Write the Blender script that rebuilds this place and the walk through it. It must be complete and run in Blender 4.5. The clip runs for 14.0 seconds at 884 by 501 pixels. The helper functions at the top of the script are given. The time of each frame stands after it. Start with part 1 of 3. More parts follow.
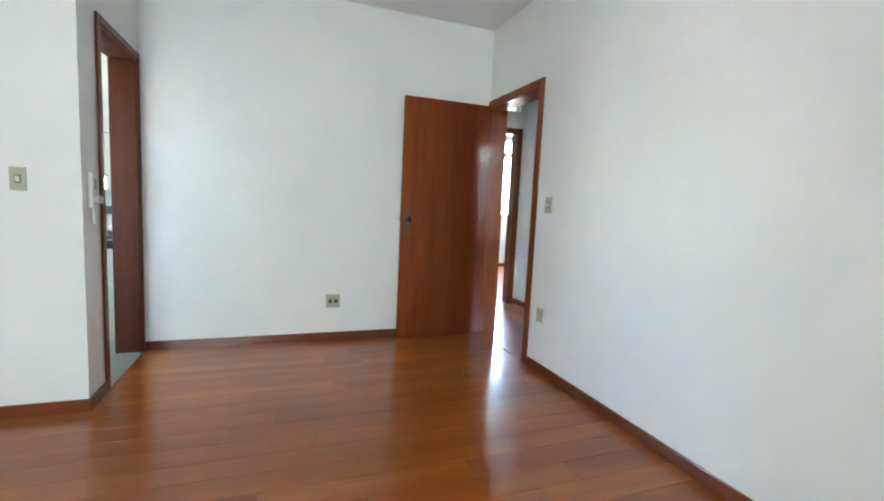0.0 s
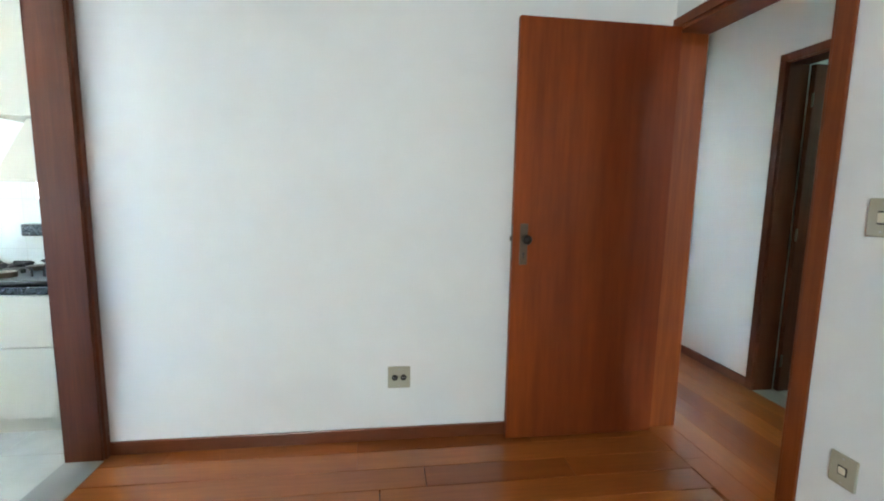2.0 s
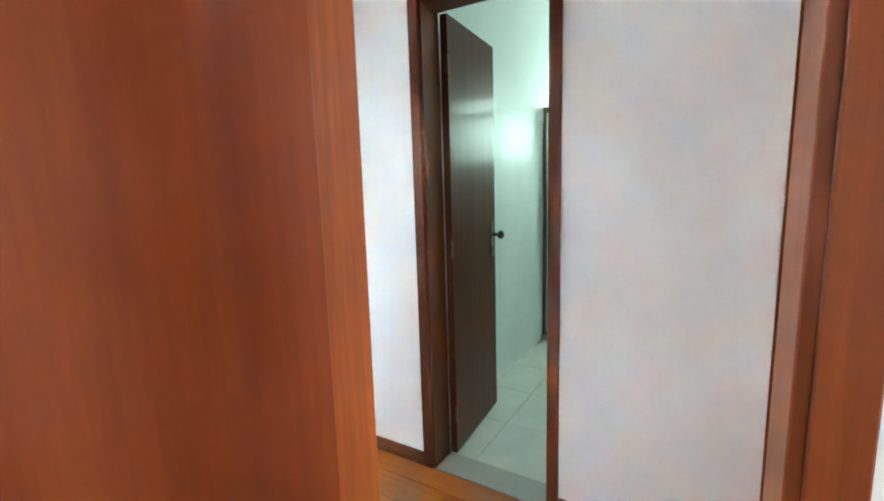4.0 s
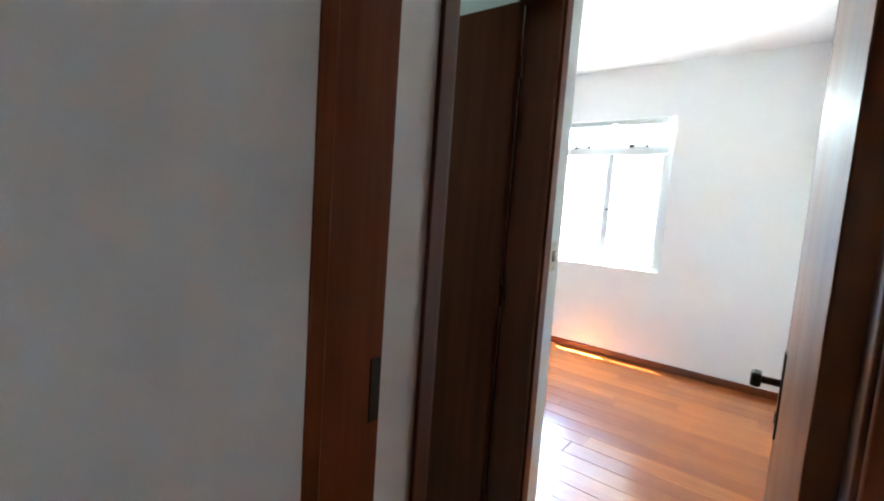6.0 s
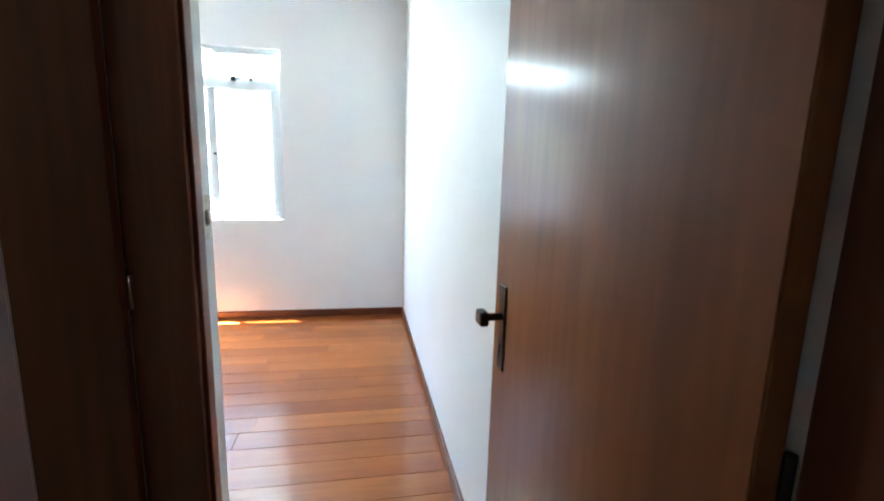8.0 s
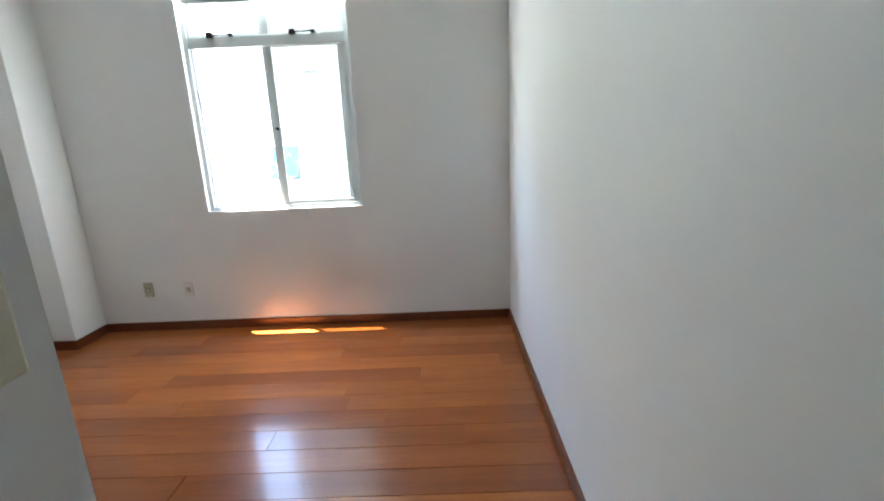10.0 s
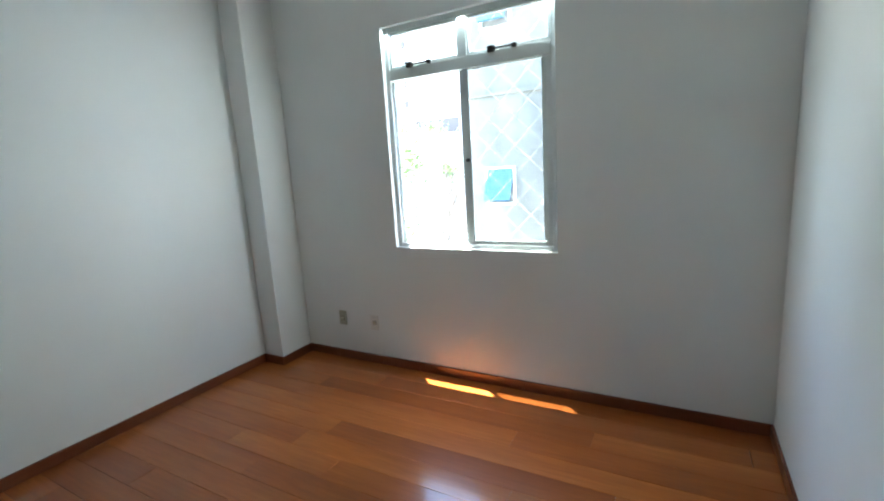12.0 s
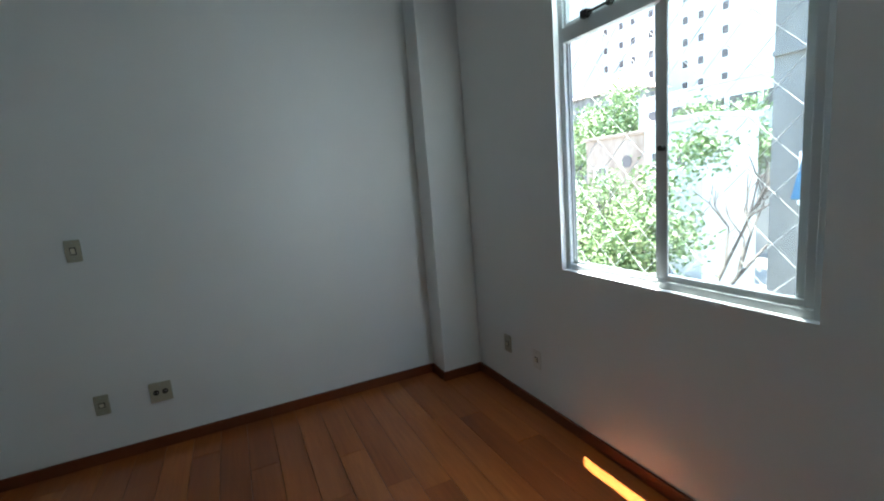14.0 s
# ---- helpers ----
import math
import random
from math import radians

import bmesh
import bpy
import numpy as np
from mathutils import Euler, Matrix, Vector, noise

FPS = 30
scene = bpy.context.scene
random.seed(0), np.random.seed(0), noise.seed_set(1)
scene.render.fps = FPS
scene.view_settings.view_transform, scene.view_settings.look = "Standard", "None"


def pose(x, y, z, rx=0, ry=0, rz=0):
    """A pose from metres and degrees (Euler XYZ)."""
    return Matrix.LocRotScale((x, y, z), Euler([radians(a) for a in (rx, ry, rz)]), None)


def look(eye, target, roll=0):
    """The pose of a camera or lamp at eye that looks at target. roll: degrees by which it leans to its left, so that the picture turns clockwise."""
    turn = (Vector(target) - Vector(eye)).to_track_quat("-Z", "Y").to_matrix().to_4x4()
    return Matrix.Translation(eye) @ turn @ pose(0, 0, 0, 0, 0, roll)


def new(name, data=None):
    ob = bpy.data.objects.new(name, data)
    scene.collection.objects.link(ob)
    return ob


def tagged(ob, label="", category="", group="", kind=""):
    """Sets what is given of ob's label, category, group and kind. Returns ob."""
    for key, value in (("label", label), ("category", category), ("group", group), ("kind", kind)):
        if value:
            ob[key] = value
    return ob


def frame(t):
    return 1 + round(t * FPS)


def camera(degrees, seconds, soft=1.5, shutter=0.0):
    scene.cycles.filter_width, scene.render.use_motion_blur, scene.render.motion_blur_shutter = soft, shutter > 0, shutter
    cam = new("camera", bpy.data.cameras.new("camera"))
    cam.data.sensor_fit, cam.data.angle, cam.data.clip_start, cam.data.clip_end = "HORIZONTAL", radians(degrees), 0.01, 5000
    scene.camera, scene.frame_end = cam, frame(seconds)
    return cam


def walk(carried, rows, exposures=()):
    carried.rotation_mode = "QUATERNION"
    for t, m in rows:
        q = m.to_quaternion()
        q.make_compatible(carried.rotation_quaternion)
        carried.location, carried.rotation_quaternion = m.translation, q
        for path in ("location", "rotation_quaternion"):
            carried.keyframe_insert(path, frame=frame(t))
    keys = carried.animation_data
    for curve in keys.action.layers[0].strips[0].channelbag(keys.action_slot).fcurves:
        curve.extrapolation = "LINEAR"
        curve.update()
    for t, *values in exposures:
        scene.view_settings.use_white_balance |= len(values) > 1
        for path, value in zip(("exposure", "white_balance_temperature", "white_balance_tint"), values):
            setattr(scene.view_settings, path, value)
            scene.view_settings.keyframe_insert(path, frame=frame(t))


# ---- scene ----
cam = camera(89.7, 14.0, soft=2.0)
PATH = [
    (0, (-1.81, -3.817, 1.192), (-1.124, -1.949, 0.99), 2.7),
    (0.5, (-1.807, -3.504, 1.218), (-1.344, -1.57, 1.007), 1.2),
    (1, (-1.723, -3.096, 1.234), (-1.491, -1.122, 1.013), 2.1),
    (1.5, (-1.645, -2.64, 1.263), (-1.408, -0.668, 1.028), 0.6),
    (2, (-1.464, -2.19, 1.279), (-1.198, -0.225, 1.021), 1.0),
    (2.2, (-1.396, -2.032, 1.31), (-1.088, -0.075, 1.035), 1.7),
    (2.5, (-1.285, -1.769, 1.283), (-0.69, 0.122, 1.017), 1.0),
    (2.7, (-1.213, -1.588, 1.315), (-0.384, 0.21, 1.036), -0.1),
    (4.8, (-0.217, -0.468, 1.354), (1.757, -0.256, 1.116), 1.1),
    (5, (-0.107, -0.415, 1.345), (1.877, -0.527, 1.123), 1.7),
    (5.1, (-0.061, -0.385, 1.357), (1.904, -0.687, 1.136), 1.4),
    (5.4, (0.053, -0.336, 1.374), (1.864, -1.155, 1.153), 2.1),
    (5.8, (0.316, -0.431, 1.352), (1.803, -1.752, 1.142), 4.1),
    (6, (0.392, -0.499, 1.367), (1.638, -2.051, 1.169), 4.0),
    (6.2, (0.465, -0.563, 1.365), (1.439, -2.3, 1.182), 4.3),
    (6.5, (0.551, -0.614, 1.362), (1.106, -2.529, 1.195), 3.7),
    (6.8, (0.61, -0.631, 1.368), (0.765, -2.617, 1.187), 2.0),
    (7, (0.613, -0.685, 1.335), (0.581, -2.676, 1.144), 2.8),
    (7.2, (0.634, -0.67, 1.336), (0.391, -2.643, 1.119), 3.7),
    (9.3, (0.787, -1.459, 1.34), (0.393, -3.358, 0.851), 1.3),
    (9.5, (0.792, -1.556, 1.338), (0.441, -3.459, 0.832), 0.7),
    (10, (0.768, -1.761, 1.317), (0.797, -3.703, 0.84), -2.5),
    (10.5, (0.783, -1.87, 1.352), (1.026, -3.804, 0.902), -4.0),
    (11, (0.806, -2.07, 1.362), (1.188, -3.996, 0.983), -4.3),
    (11.5, (0.819, -2.212, 1.379), (1.484, -4.063, 1.018), -4.8),
    (12, (0.749, -2.421, 1.406), (1.697, -4.145, 1.046), -3.5),
    (12.5, (0.676, -2.59, 1.38), (1.795, -4.203, 0.999), -5.0),
    (13, (0.64, -2.861, 1.39), (1.905, -4.368, 1.031), -5.2),
    (13.3, (0.665, -3.07, 1.414), (2.172, -4.339, 1.07), -4.3),
    (13.5, (0.662, -3.227, 1.415), (2.344, -4.262, 1.099), -3.6),
    (14, (0.711, -3.434, 1.4), (2.502, -4.266, 1.085), -4.7),
]
walk(cam, [(t, look(eye, target, roll)) for t, eye, target, roll in PATH],
     exposures=[(0, 7.05, 6400, 5), (1.0, 7.1, 6450, 5), (1.5, 6.95, 6450, 5), (2.7, 7.55, 6400, 5), (4.8, 8.3, 6300, 10), (5.0, 8.1, 6250, 10), (5.4, 7.05, 6300, 10), (5.8, 6.45, 6300, 9), (6.2, 6.4, 6300, 9), (7.2, 6.45, 5900, 7), (9.3, 5.55, 5950, 5), (10, 5.1, 6500, 8), (11, 4.75, 6500, 4), (12, 4.5, 6200, 2), (13, 4.3, 5800, 0), (13.5, 3.9, 5950, 0), (14, 3.4, 6050, 2)])

# ---- light ----
world = bpy.data.worlds.new("sky")
scene.world = world
world.use_nodes = True
wn = world.node_tree.nodes
sky = wn.new("ShaderNodeTexSky")
sky.sky_type = "NISHITA"
sky.sun_disc = False
SUN_DIR = Vector((-0.12, 0.11, -1.0)).normalized()
sky.sun_elevation = math.asin(-SUN_DIR.z)
sky.sun_rotation = math.atan2(-SUN_DIR.x, -SUN_DIR.y)
wn["Background"].inputs[1].default_value = 0.15
world.node_tree.links.new(sky.outputs[0], wn["Background"].inputs[0])
sun = new("sun", bpy.data.lights.new("sun", "SUN"))
sun.data.energy = 5.0
sun.data.angle = radians(0.5)
sun.data.color = (1.0, 0.98, 0.95)
sun.matrix_world = Matrix.Translation((2, -12, 20)) @ SUN_DIR.to_track_quat("-Z", "Y").to_matrix().to_4x4()


def area_lamp(name, eye, target, w, h, power, color=(0.9, 0.96, 1.0)):
    """An added rectangular area lamp that stands in for daylight."""
    ob = new(name, bpy.data.lights.new(name, "AREA"))
    ob.data.shape = "RECTANGLE"
    ob.data.size, ob.data.size_y, ob.data.energy, ob.data.color = w, h, power, color
    ob.matrix_world = look(eye, target)
    return ob


# added for the living room; its back window is assumed and unseen
area_lamp("daylight_living", (-3.2, -6.95, 1.6), (-2.4, 0, 1.4), 1.4, 1.1, 0.9, (0.84, 0.97, 0.98))
# added strip under the window head, in place of more sky light
area_lamp("daylight_bedroom", (1.928, -4.948, 2.285), (1.928, -3.6, 0.9), 1.08, 0.035, 0.6, (0.82, 0.96, 0.98))
# added lamp for an inferred bathroom window; the wall there is solid
area_lamp("daylight_bathroom", (3.86, -0.25, 1.85), (1, -0.25, 1.4), 0.8, 0.7, 0.10, (0.7, 1.0, 0.88))
# fill lamp added to brighten the suite bathroom, which has no window
area_lamp("fill_suite", (3.2, -1.5, 1.9), (1, -1.5, 1.2), 0.5, 0.5, 0.09, (0.75, 1.0, 0.92))
area_lamp("daylight_room", (2.13, 4.42, 1.78), (2.13, 0, 1.5), 1.05, 1.45, 0.11)
# fill lamp added to brighten the kitchen from an invented opening
area_lamp("fill_kitchen", (-5.1, 0.79, 1.6), (-4.6, -1.0, 1.0), 1.0, 0.9, 0.075)

# ---- materials ----


def material(name, color, rough=0.5, metal=0.0):
    m = bpy.data.materials.new(name)
    m.use_nodes = True
    b = m.node_tree.nodes["Principled BSDF"]
    b.inputs["Base Color"].default_value = (*color, 1)
    b.inputs["Roughness"].default_value = rough
    b.inputs["Metallic"].default_value = metal
    return m, m.node_tree, b


def mix_color(tree, fac, a, b):
    n = tree.nodes.new("ShaderNodeMix")
    n.data_type = "RGBA"
    for socket, value in ((0, fac), (6, a), (7, b)):
        if isinstance(value, bpy.types.NodeSocket):
            tree.links.new(value, n.inputs[socket])
        elif socket == 0:
            n.inputs[0].default_value = value
        else:
            n.inputs[socket].default_value = (*value, 1)
    return n.outputs[2]


def ramp(tree, source, low, high):
    n = tree.nodes.new("ShaderNodeMapRange")
    tree.links.new(source, n.inputs[0])
    n.inputs[1].default_value, n.inputs[2].default_value = low, high
    return n.outputs[0]


def noise_tex(tree, scale, detail=3.0, stretch=(1, 1, 1), coords="Object", rough=0.5, shift=None):
    co = tree.nodes.new("ShaderNodeTexCoord")
    mp = tree.nodes.new("ShaderNodeMapping")
    mp.inputs["Scale"].default_value = stretch
    tree.links.new(co.outputs[coords], mp.inputs[0])
    if shift is not None:
        tree.links.new(shift, mp.inputs["Location"])
    n = tree.nodes.new("ShaderNodeTexNoise")
    n.inputs["Scale"].default_value, n.inputs["Detail"].default_value, n.inputs["Roughness"].default_value = scale, detail, rough
    tree.links.new(mp.outputs[0], n.inputs["Vector"])
    return n.outputs["Fac"]


def bump(tree, bsdf, source, strength, distance):
    n = tree.nodes.new("ShaderNodeBump")
    n.inputs["Strength"].default_value, n.inputs["Distance"].default_value = strength, distance
    tree.links.new(source, n.inputs["Height"])
    tree.links.new(n.outputs[0], bsdf.inputs["Normal"])


def paint(name, color, rough=0.6):
    """Rolled wall paint: slight unevenness and fine orange-peel."""
    m, tree, b = material(name, color, rough)
    big = ramp(tree, noise_tex(tree, 1.3, 4), 0.3, 0.7)
    tree.links.new(mix_color(tree, big, tuple(c * 0.965 for c in color), tuple(min(1, c * 1.02) for c in color)), b.inputs["Base Color"])
    bump(tree, b, noise_tex(tree, 260, 2), 0.12, 0.002)
    return m


def wood(name, dark, light, rough=0.3, stretch=(14, 14, 0.9), coat=0.4, per_object=False, spec=0.5):
    """Varnished wood; the grain runs along the axis of the small stretch."""
    m, tree, b = material(name, light, rough)
    shift = None
    if per_object:
        info = tree.nodes.new("ShaderNodeObjectInfo")
        mul = tree.nodes.new("ShaderNodeVectorMath")
        mul.operation = "MULTIPLY"
        comb = tree.nodes.new("ShaderNodeCombineXYZ")
        for k in range(3):
            tree.links.new(info.outputs["Random"], comb.inputs[k])
        tree.links.new(comb.outputs[0], mul.inputs[0])
        mul.inputs[1].default_value = (37, 53, 71)
        shift = mul.outputs[0]
    broad = ramp(tree, noise_tex(tree, 1.0, 4, tuple(s * 0.32 for s in stretch), shift=shift), 0.32, 0.68)
    grain = noise_tex(tree, 5.0, 5, stretch, rough=0.6, shift=shift)
    fine = ramp(tree, grain, 0.3, 0.75)
    c = mix_color(tree, broad, dark, light)
    c = mix_color(tree, ramp(tree, fine, -1.2, 1.6), tuple(v * 0.6 for v in dark), c)
    if per_object:
        tone = mix_color(tree, info.outputs["Random"], (0.66, 0.56, 0.5), (1.2, 1.25, 1.2))
        mm = tree.nodes.new("ShaderNodeMix")
        mm.data_type, mm.blend_type = "RGBA", "MULTIPLY"
        mm.inputs[0].default_value = 0.65
        tree.links.new(c, mm.inputs[6])
        tree.links.new(tone, mm.inputs[7])
        c = mm.outputs[2]
    tree.links.new(c, b.inputs["Base Color"])
    b.inputs["Coat Weight"].default_value = coat
    b.inputs["Coat Roughness"].default_value = 0.12
    b.inputs["Specular IOR Level"].default_value = spec
    r = tree.nodes.new("ShaderNodeMapRange")
    tree.links.new(noise_tex(tree, 3.0, 4), r.inputs[0])
    r.inputs[3].default_value, r.inputs[4].default_value = rough * 0.75, rough * 1.3
    tree.links.new(r.outputs[0], b.inputs["Roughness"])
    bump(tree, b, grain, 0.05, 0.002)
    return m


WALL = paint("white_wall_paint", (0.80, 0.81, 0.80), 0.55)
CEILING = paint("white_ceiling_paint", (0.82, 0.82, 0.81), 0.8)
DOORWOOD = wood("varnished_door_veneer", (0.13, 0.019, 0.004), (0.36, 0.075, 0.011), 0.5, (6, 6, 0.45), 0.18, spec=0.15)
FRAMEWOOD = wood("varnished_frame_wood", (0.15, 0.029, 0.005), (0.34, 0.078, 0.012), 0.42, (16, 16, 0.7), 0.15, spec=0.2)
DARKFRAME = wood("dark_frame_wood", (0.10, 0.022, 0.008), (0.22, 0.056, 0.016), 0.42, (16, 16, 0.7), 0.15, spec=0.25)
DARKDOOR, _t, _b = material("dark_door_veneer", (0.1, 0.03, 0.012), 0.4)
_b.inputs["Coat Weight"].default_value, _b.inputs["Coat Roughness"].default_value = 0.16, 0.13
_t.links.new(mix_color(_t, ramp(_t, noise_tex(_t, 3.0, 3, (9, 9, 0.5)), 0.1, 0.9), (0.06, 0.015, 0.007), (0.14, 0.036, 0.013)), _b.inputs["Base Color"])
_b.inputs["Specular IOR Level"].default_value = 0.08
GLOSSDOOR = wood("glossy_door_veneer", (0.19, 0.052, 0.012), (0.38, 0.125, 0.03), 0.55, (9, 9, 0.6), 0.25, spec=0.2)
GLOSSDOOR.node_tree.nodes["Principled BSDF"].inputs["Coat Roughness"].default_value = 0.18
BASEWOOD = wood("varnished_skirting", (0.13, 0.03, 0.009), (0.23, 0.055, 0.016), 0.3, (2, 2, 12))
PLANK = wood("varnished_floor_plank", (0.30, 0.071, 0.010), (0.54, 0.165, 0.034), 0.3, (0.9, 12, 12), 0.6, True, 0.25)
GAP = material("floor_joint", (0.05, 0.018, 0.008), 0.7)[0]
BEIGE = material("beige_switch_plastic", (0.42, 0.40, 0.31), 0.45)[0]
CREAM = material("cream_plastic", (0.66, 0.62, 0.48), 0.4)[0]
WHITEPL = material("white_plastic", (0.75, 0.74, 0.7), 0.4)[0]
BLACK = material("black_plastic", (0.02, 0.02, 0.02), 0.4)[0]
BRONZE = material("dark_bronze_metal", (0.035, 0.03, 0.027), 0.35, 0.8)[0]
OLDBRASS = material("oxidised_brass", (0.13, 0.10, 0.07), 0.4, 0.9)[0]
STEEL = material("steel", (0.5, 0.5, 0.5), 0.3, 1.0)[0]
ALU = material("painted_white_metal", (0.52, 0.55, 0.55), 0.4)[0]
STONE = material("grey_stone", (0.3, 0.3, 0.28), 0.45)[0]
SILL = material("white_marble", (0.75, 0.75, 0.73), 0.35)[0]


def glass_mat(name, color, rough=0.0):
    m, tree, b = material(name, color, rough)
    b.inputs["Transmission Weight"].default_value = 1.0
    b.inputs["IOR"].default_value = 1.45
    return m


GLASS = glass_mat("clear_glass", (0.97, 0.99, 0.98))

THIN, _t, _b = material("thin_sash_glass", (1, 1, 1), 0.0)
_tr, _gl, _mx = (_t.nodes.new("ShaderNodeBsdf" + k) for k in ("Transparent", "Glossy", "Diffuse"))
_t.nodes.remove(_mx)
_mx = _t.nodes.new("ShaderNodeMixShader")
_tr.inputs[0].default_value = (0.965, 0.98, 0.975, 1)
_gl.inputs["Roughness"].default_value = 0.0
_lw = _t.nodes.new("ShaderNodeLayerWeight")
_lw.inputs[0].default_value = 0.5
_pw = _t.nodes.new("ShaderNodeMath")
_pw.operation = "POWER"
_pw.inputs[1].default_value = 5.0
_ma = _t.nodes.new("ShaderNodeMath")
_ma.operation = "MULTIPLY_ADD"
_ma.inputs[1].default_value, _ma.inputs[2].default_value = 0.5, 0.03
_t.links.new(_lw.outputs["Facing"], _pw.inputs[0])
_t.links.new(_pw.outputs[0], _ma.inputs[0])
_t.links.new(_ma.outputs[0], _mx.inputs[0])
_t.links.new(_tr.outputs[0], _mx.inputs[1])
_t.links.new(_gl.outputs[0], _mx.inputs[2])
_t.links.new(_mx.outputs[0], _t.nodes["Material Output"].inputs[0])

# ---- building helpers ----


def add_box(bm, x0, y0, z0, x1, y1, z1, bevel=0.0, seg=2):
    geo = bmesh.ops.create_cube(bm, size=1)
    bmesh.ops.scale(bm, vec=(x1 - x0, y1 - y0, z1 - z0), verts=geo["verts"])
    bmesh.ops.translate(bm, vec=((x0 + x1) / 2, (y0 + y1) / 2, (z0 + z1) / 2), verts=geo["verts"])
    if bevel:
        edges = list({e for v in geo["verts"] for e in v.link_edges})
        bmesh.ops.bevel(bm, geom=edges, offset=bevel, segments=seg, affect="EDGES", profile=0.5)
    return bm


def add_rod(bm, a, b, r, sides=12, r2=None):
    a, b = Vector(a), Vector(b)
    m = Matrix.Translation((a + b) / 2) @ (b - a).to_track_quat("Z", "Y").to_matrix().to_4x4()
    bmesh.ops.create_cone(bm, cap_ends=True, segments=sides, radius1=r, radius2=r if r2 is None else r2, depth=(b - a).length, matrix=m)
    return bm


def add_ball(bm, c, r, sides=12, flat=(1, 1, 1)):
    bmesh.ops.create_uvsphere(bm, u_segments=sides, v_segments=max(6, sides // 2), radius=r, matrix=Matrix.Translation(c) @ Matrix.Diagonal((*flat, 1)))
    return bm


def box(*a, **k):
    return add_box(bmesh.new(), *a, **k)


def rod(*a, **k):
    return add_rod(bmesh.new(), *a, **k)


def part(name, bm, mat, parent=None, label="", smooth=False):
    me = bpy.data.meshes.new(name)
    bm.to_mesh(me)
    bm.free()
    me.materials.append(mat)
    if smooth:
        for p in me.polygons:
            p.use_smooth = True
    ob = new(name, me)
    if parent is not None:
        ob.parent = parent
    if label:
        ob["label"] = label
    return ob


def thing(name, m, label, category, group="", kind=""):
    ob = new(name)
    ob.empty_display_size = 0.1
    ob.matrix_world = m
    return tagged(ob, label, category, group, kind)


def wall(name, axis, p0, p1, a0, a1, z0, z1, openings=(), label="smooth white painted plaster wall", mat=None):
    """A wall between p0 and p1 across, from a0 to a1 along the other axis, with openings (a, b, low, high) through it."""
    bm = bmesh.new()

    def piece(a, b, lo, hi):
        if b - a > 1e-4 and hi - lo > 1e-4:
            if axis == "x":
                add_box(bm, p0, a, lo, p1, b, hi)
            else:
                add_box(bm, a, p0, lo, b, p1, hi)
    at = a0
    for a, b, lo, hi in sorted(openings):
        piece(at, a, z0, z1)
        piece(a, b, z0, lo)
        piece(a, b, hi, z1)
        at = b
    piece(at, a1, z0, z1)
    return tagged(part(name, bm, mat or WALL), label, "wall", kind="structure")


# ---- structure ----
H = 2.785
DOOR = 2.12
HX = 1.0
BX = 1.107
YB = -2.108
YW = -4.93
XR = 0.318
XL = 3.607
# living room
wall("wall_hall_side", "x", 0.0, 0.16, -7.0, 0.0, 0, H, [(-0.865, -0.001, 0, DOOR)])
wall("wall_far_living", "y", 0.0, 0.13, -2.77, 0.16, 0, H)
wall("wall_kitchen_door", "x", -2.92, -2.77, -1.015, 0.0, 0, H, [(-0.752, -0.03, 0, DOOR)])
wall("wall_kitchen_side", "y", -1.015, -0.868, -6.1, -2.92, 0, H)
# unseen opening, placed and sized to let light into the living room
wall("wall_living_back", "y", -7.13, -7.0, -5.63, 0.16, 0, H, [(-3.9, -2.5, 1.0, 2.1)])
wall("wall_living_left", "x", -5.63, -5.5, -7.0, -0.868, 0, H)
# hall
wall("wall_hall", "x", HX, HX + 0.13, -0.92, 1.07, 0, H, [(-0.232, 0.36, 0, DOOR)])
wall("wall_hall_left", "x", 0.03, 0.16, 0.13, 1.07, 0, H)
wall("wall_hall_end_low", "y", 1.07, 1.2, 0.03, 3.9, 0, 2.36, [(0.22, 0.92, 0, DOOR)])
wall("wall_hall_end_high", "y", 1.07, 1.2, 0.03, 3.9, 2.36, H, [(0.22, 0.92, 2.36, 2.47)])
bm = box(0.16, -1.12, 0, 0.29, -1.045, H)
add_box(bm, 0.29, -1.12, DOOR, 1.1, -0.95, H)
add_box(bm, 1.1, -1.12, 0, BX + 0.13, -0.95, H)
tagged(part("wall_suite_cross", bm, WALL), "white painted plaster wall round the bedroom door", "wall", kind="structure")
# suite bathroom door wall, bedroom
wall("wall_suite", "x", BX, BX + 0.13, YB, -1.12, 0, H, [(-1.965, -1.36, 0, DOOR)])
wall("wall_bedroom_back", "y", YB, -1.99, BX + 0.13, 3.74, 0, H)
wall("wall_bedroom_right", "x", 0.16, XR, YW, -1.12, 0, H)
wall("wall_window", "y", YW - 0.09, YW, 0.16, 3.74, 0, H, [(1.372, 2.484, 0.893, 2.31)])
wall("wall_bedroom_left", "x", XL, 3.74, YW, YB, 0, H)
tagged(part("wall_column", box(3.412, YW, 0, XL, -4.635, H, bevel=0.006), WALL), "white painted corner column of the bedroom", "column", kind="structure")
# bathrooms
wall("wall_bath_left", "y", 0.49, 0.6, HX + 0.13, 3.9, 0, H)
wall("wall_bath_right", "y", -1.12, -1.0, BX + 0.13, 3.9, 0, H)
wall("wall_bath_far", "x", 3.9, 4.03, -2.04, 1.2, 0, H)
wall("wall_suite_far", "x", 3.25, 3.38, -1.99, -1.12, 0, H)
# room beyond the hall
wall("wall_room_right", "x", 3.9, 4.03, 1.2, 4.3, 0, H)
wall("wall_room_left", "x", -0.6, -0.47, 1.2, 4.3, 0, H)
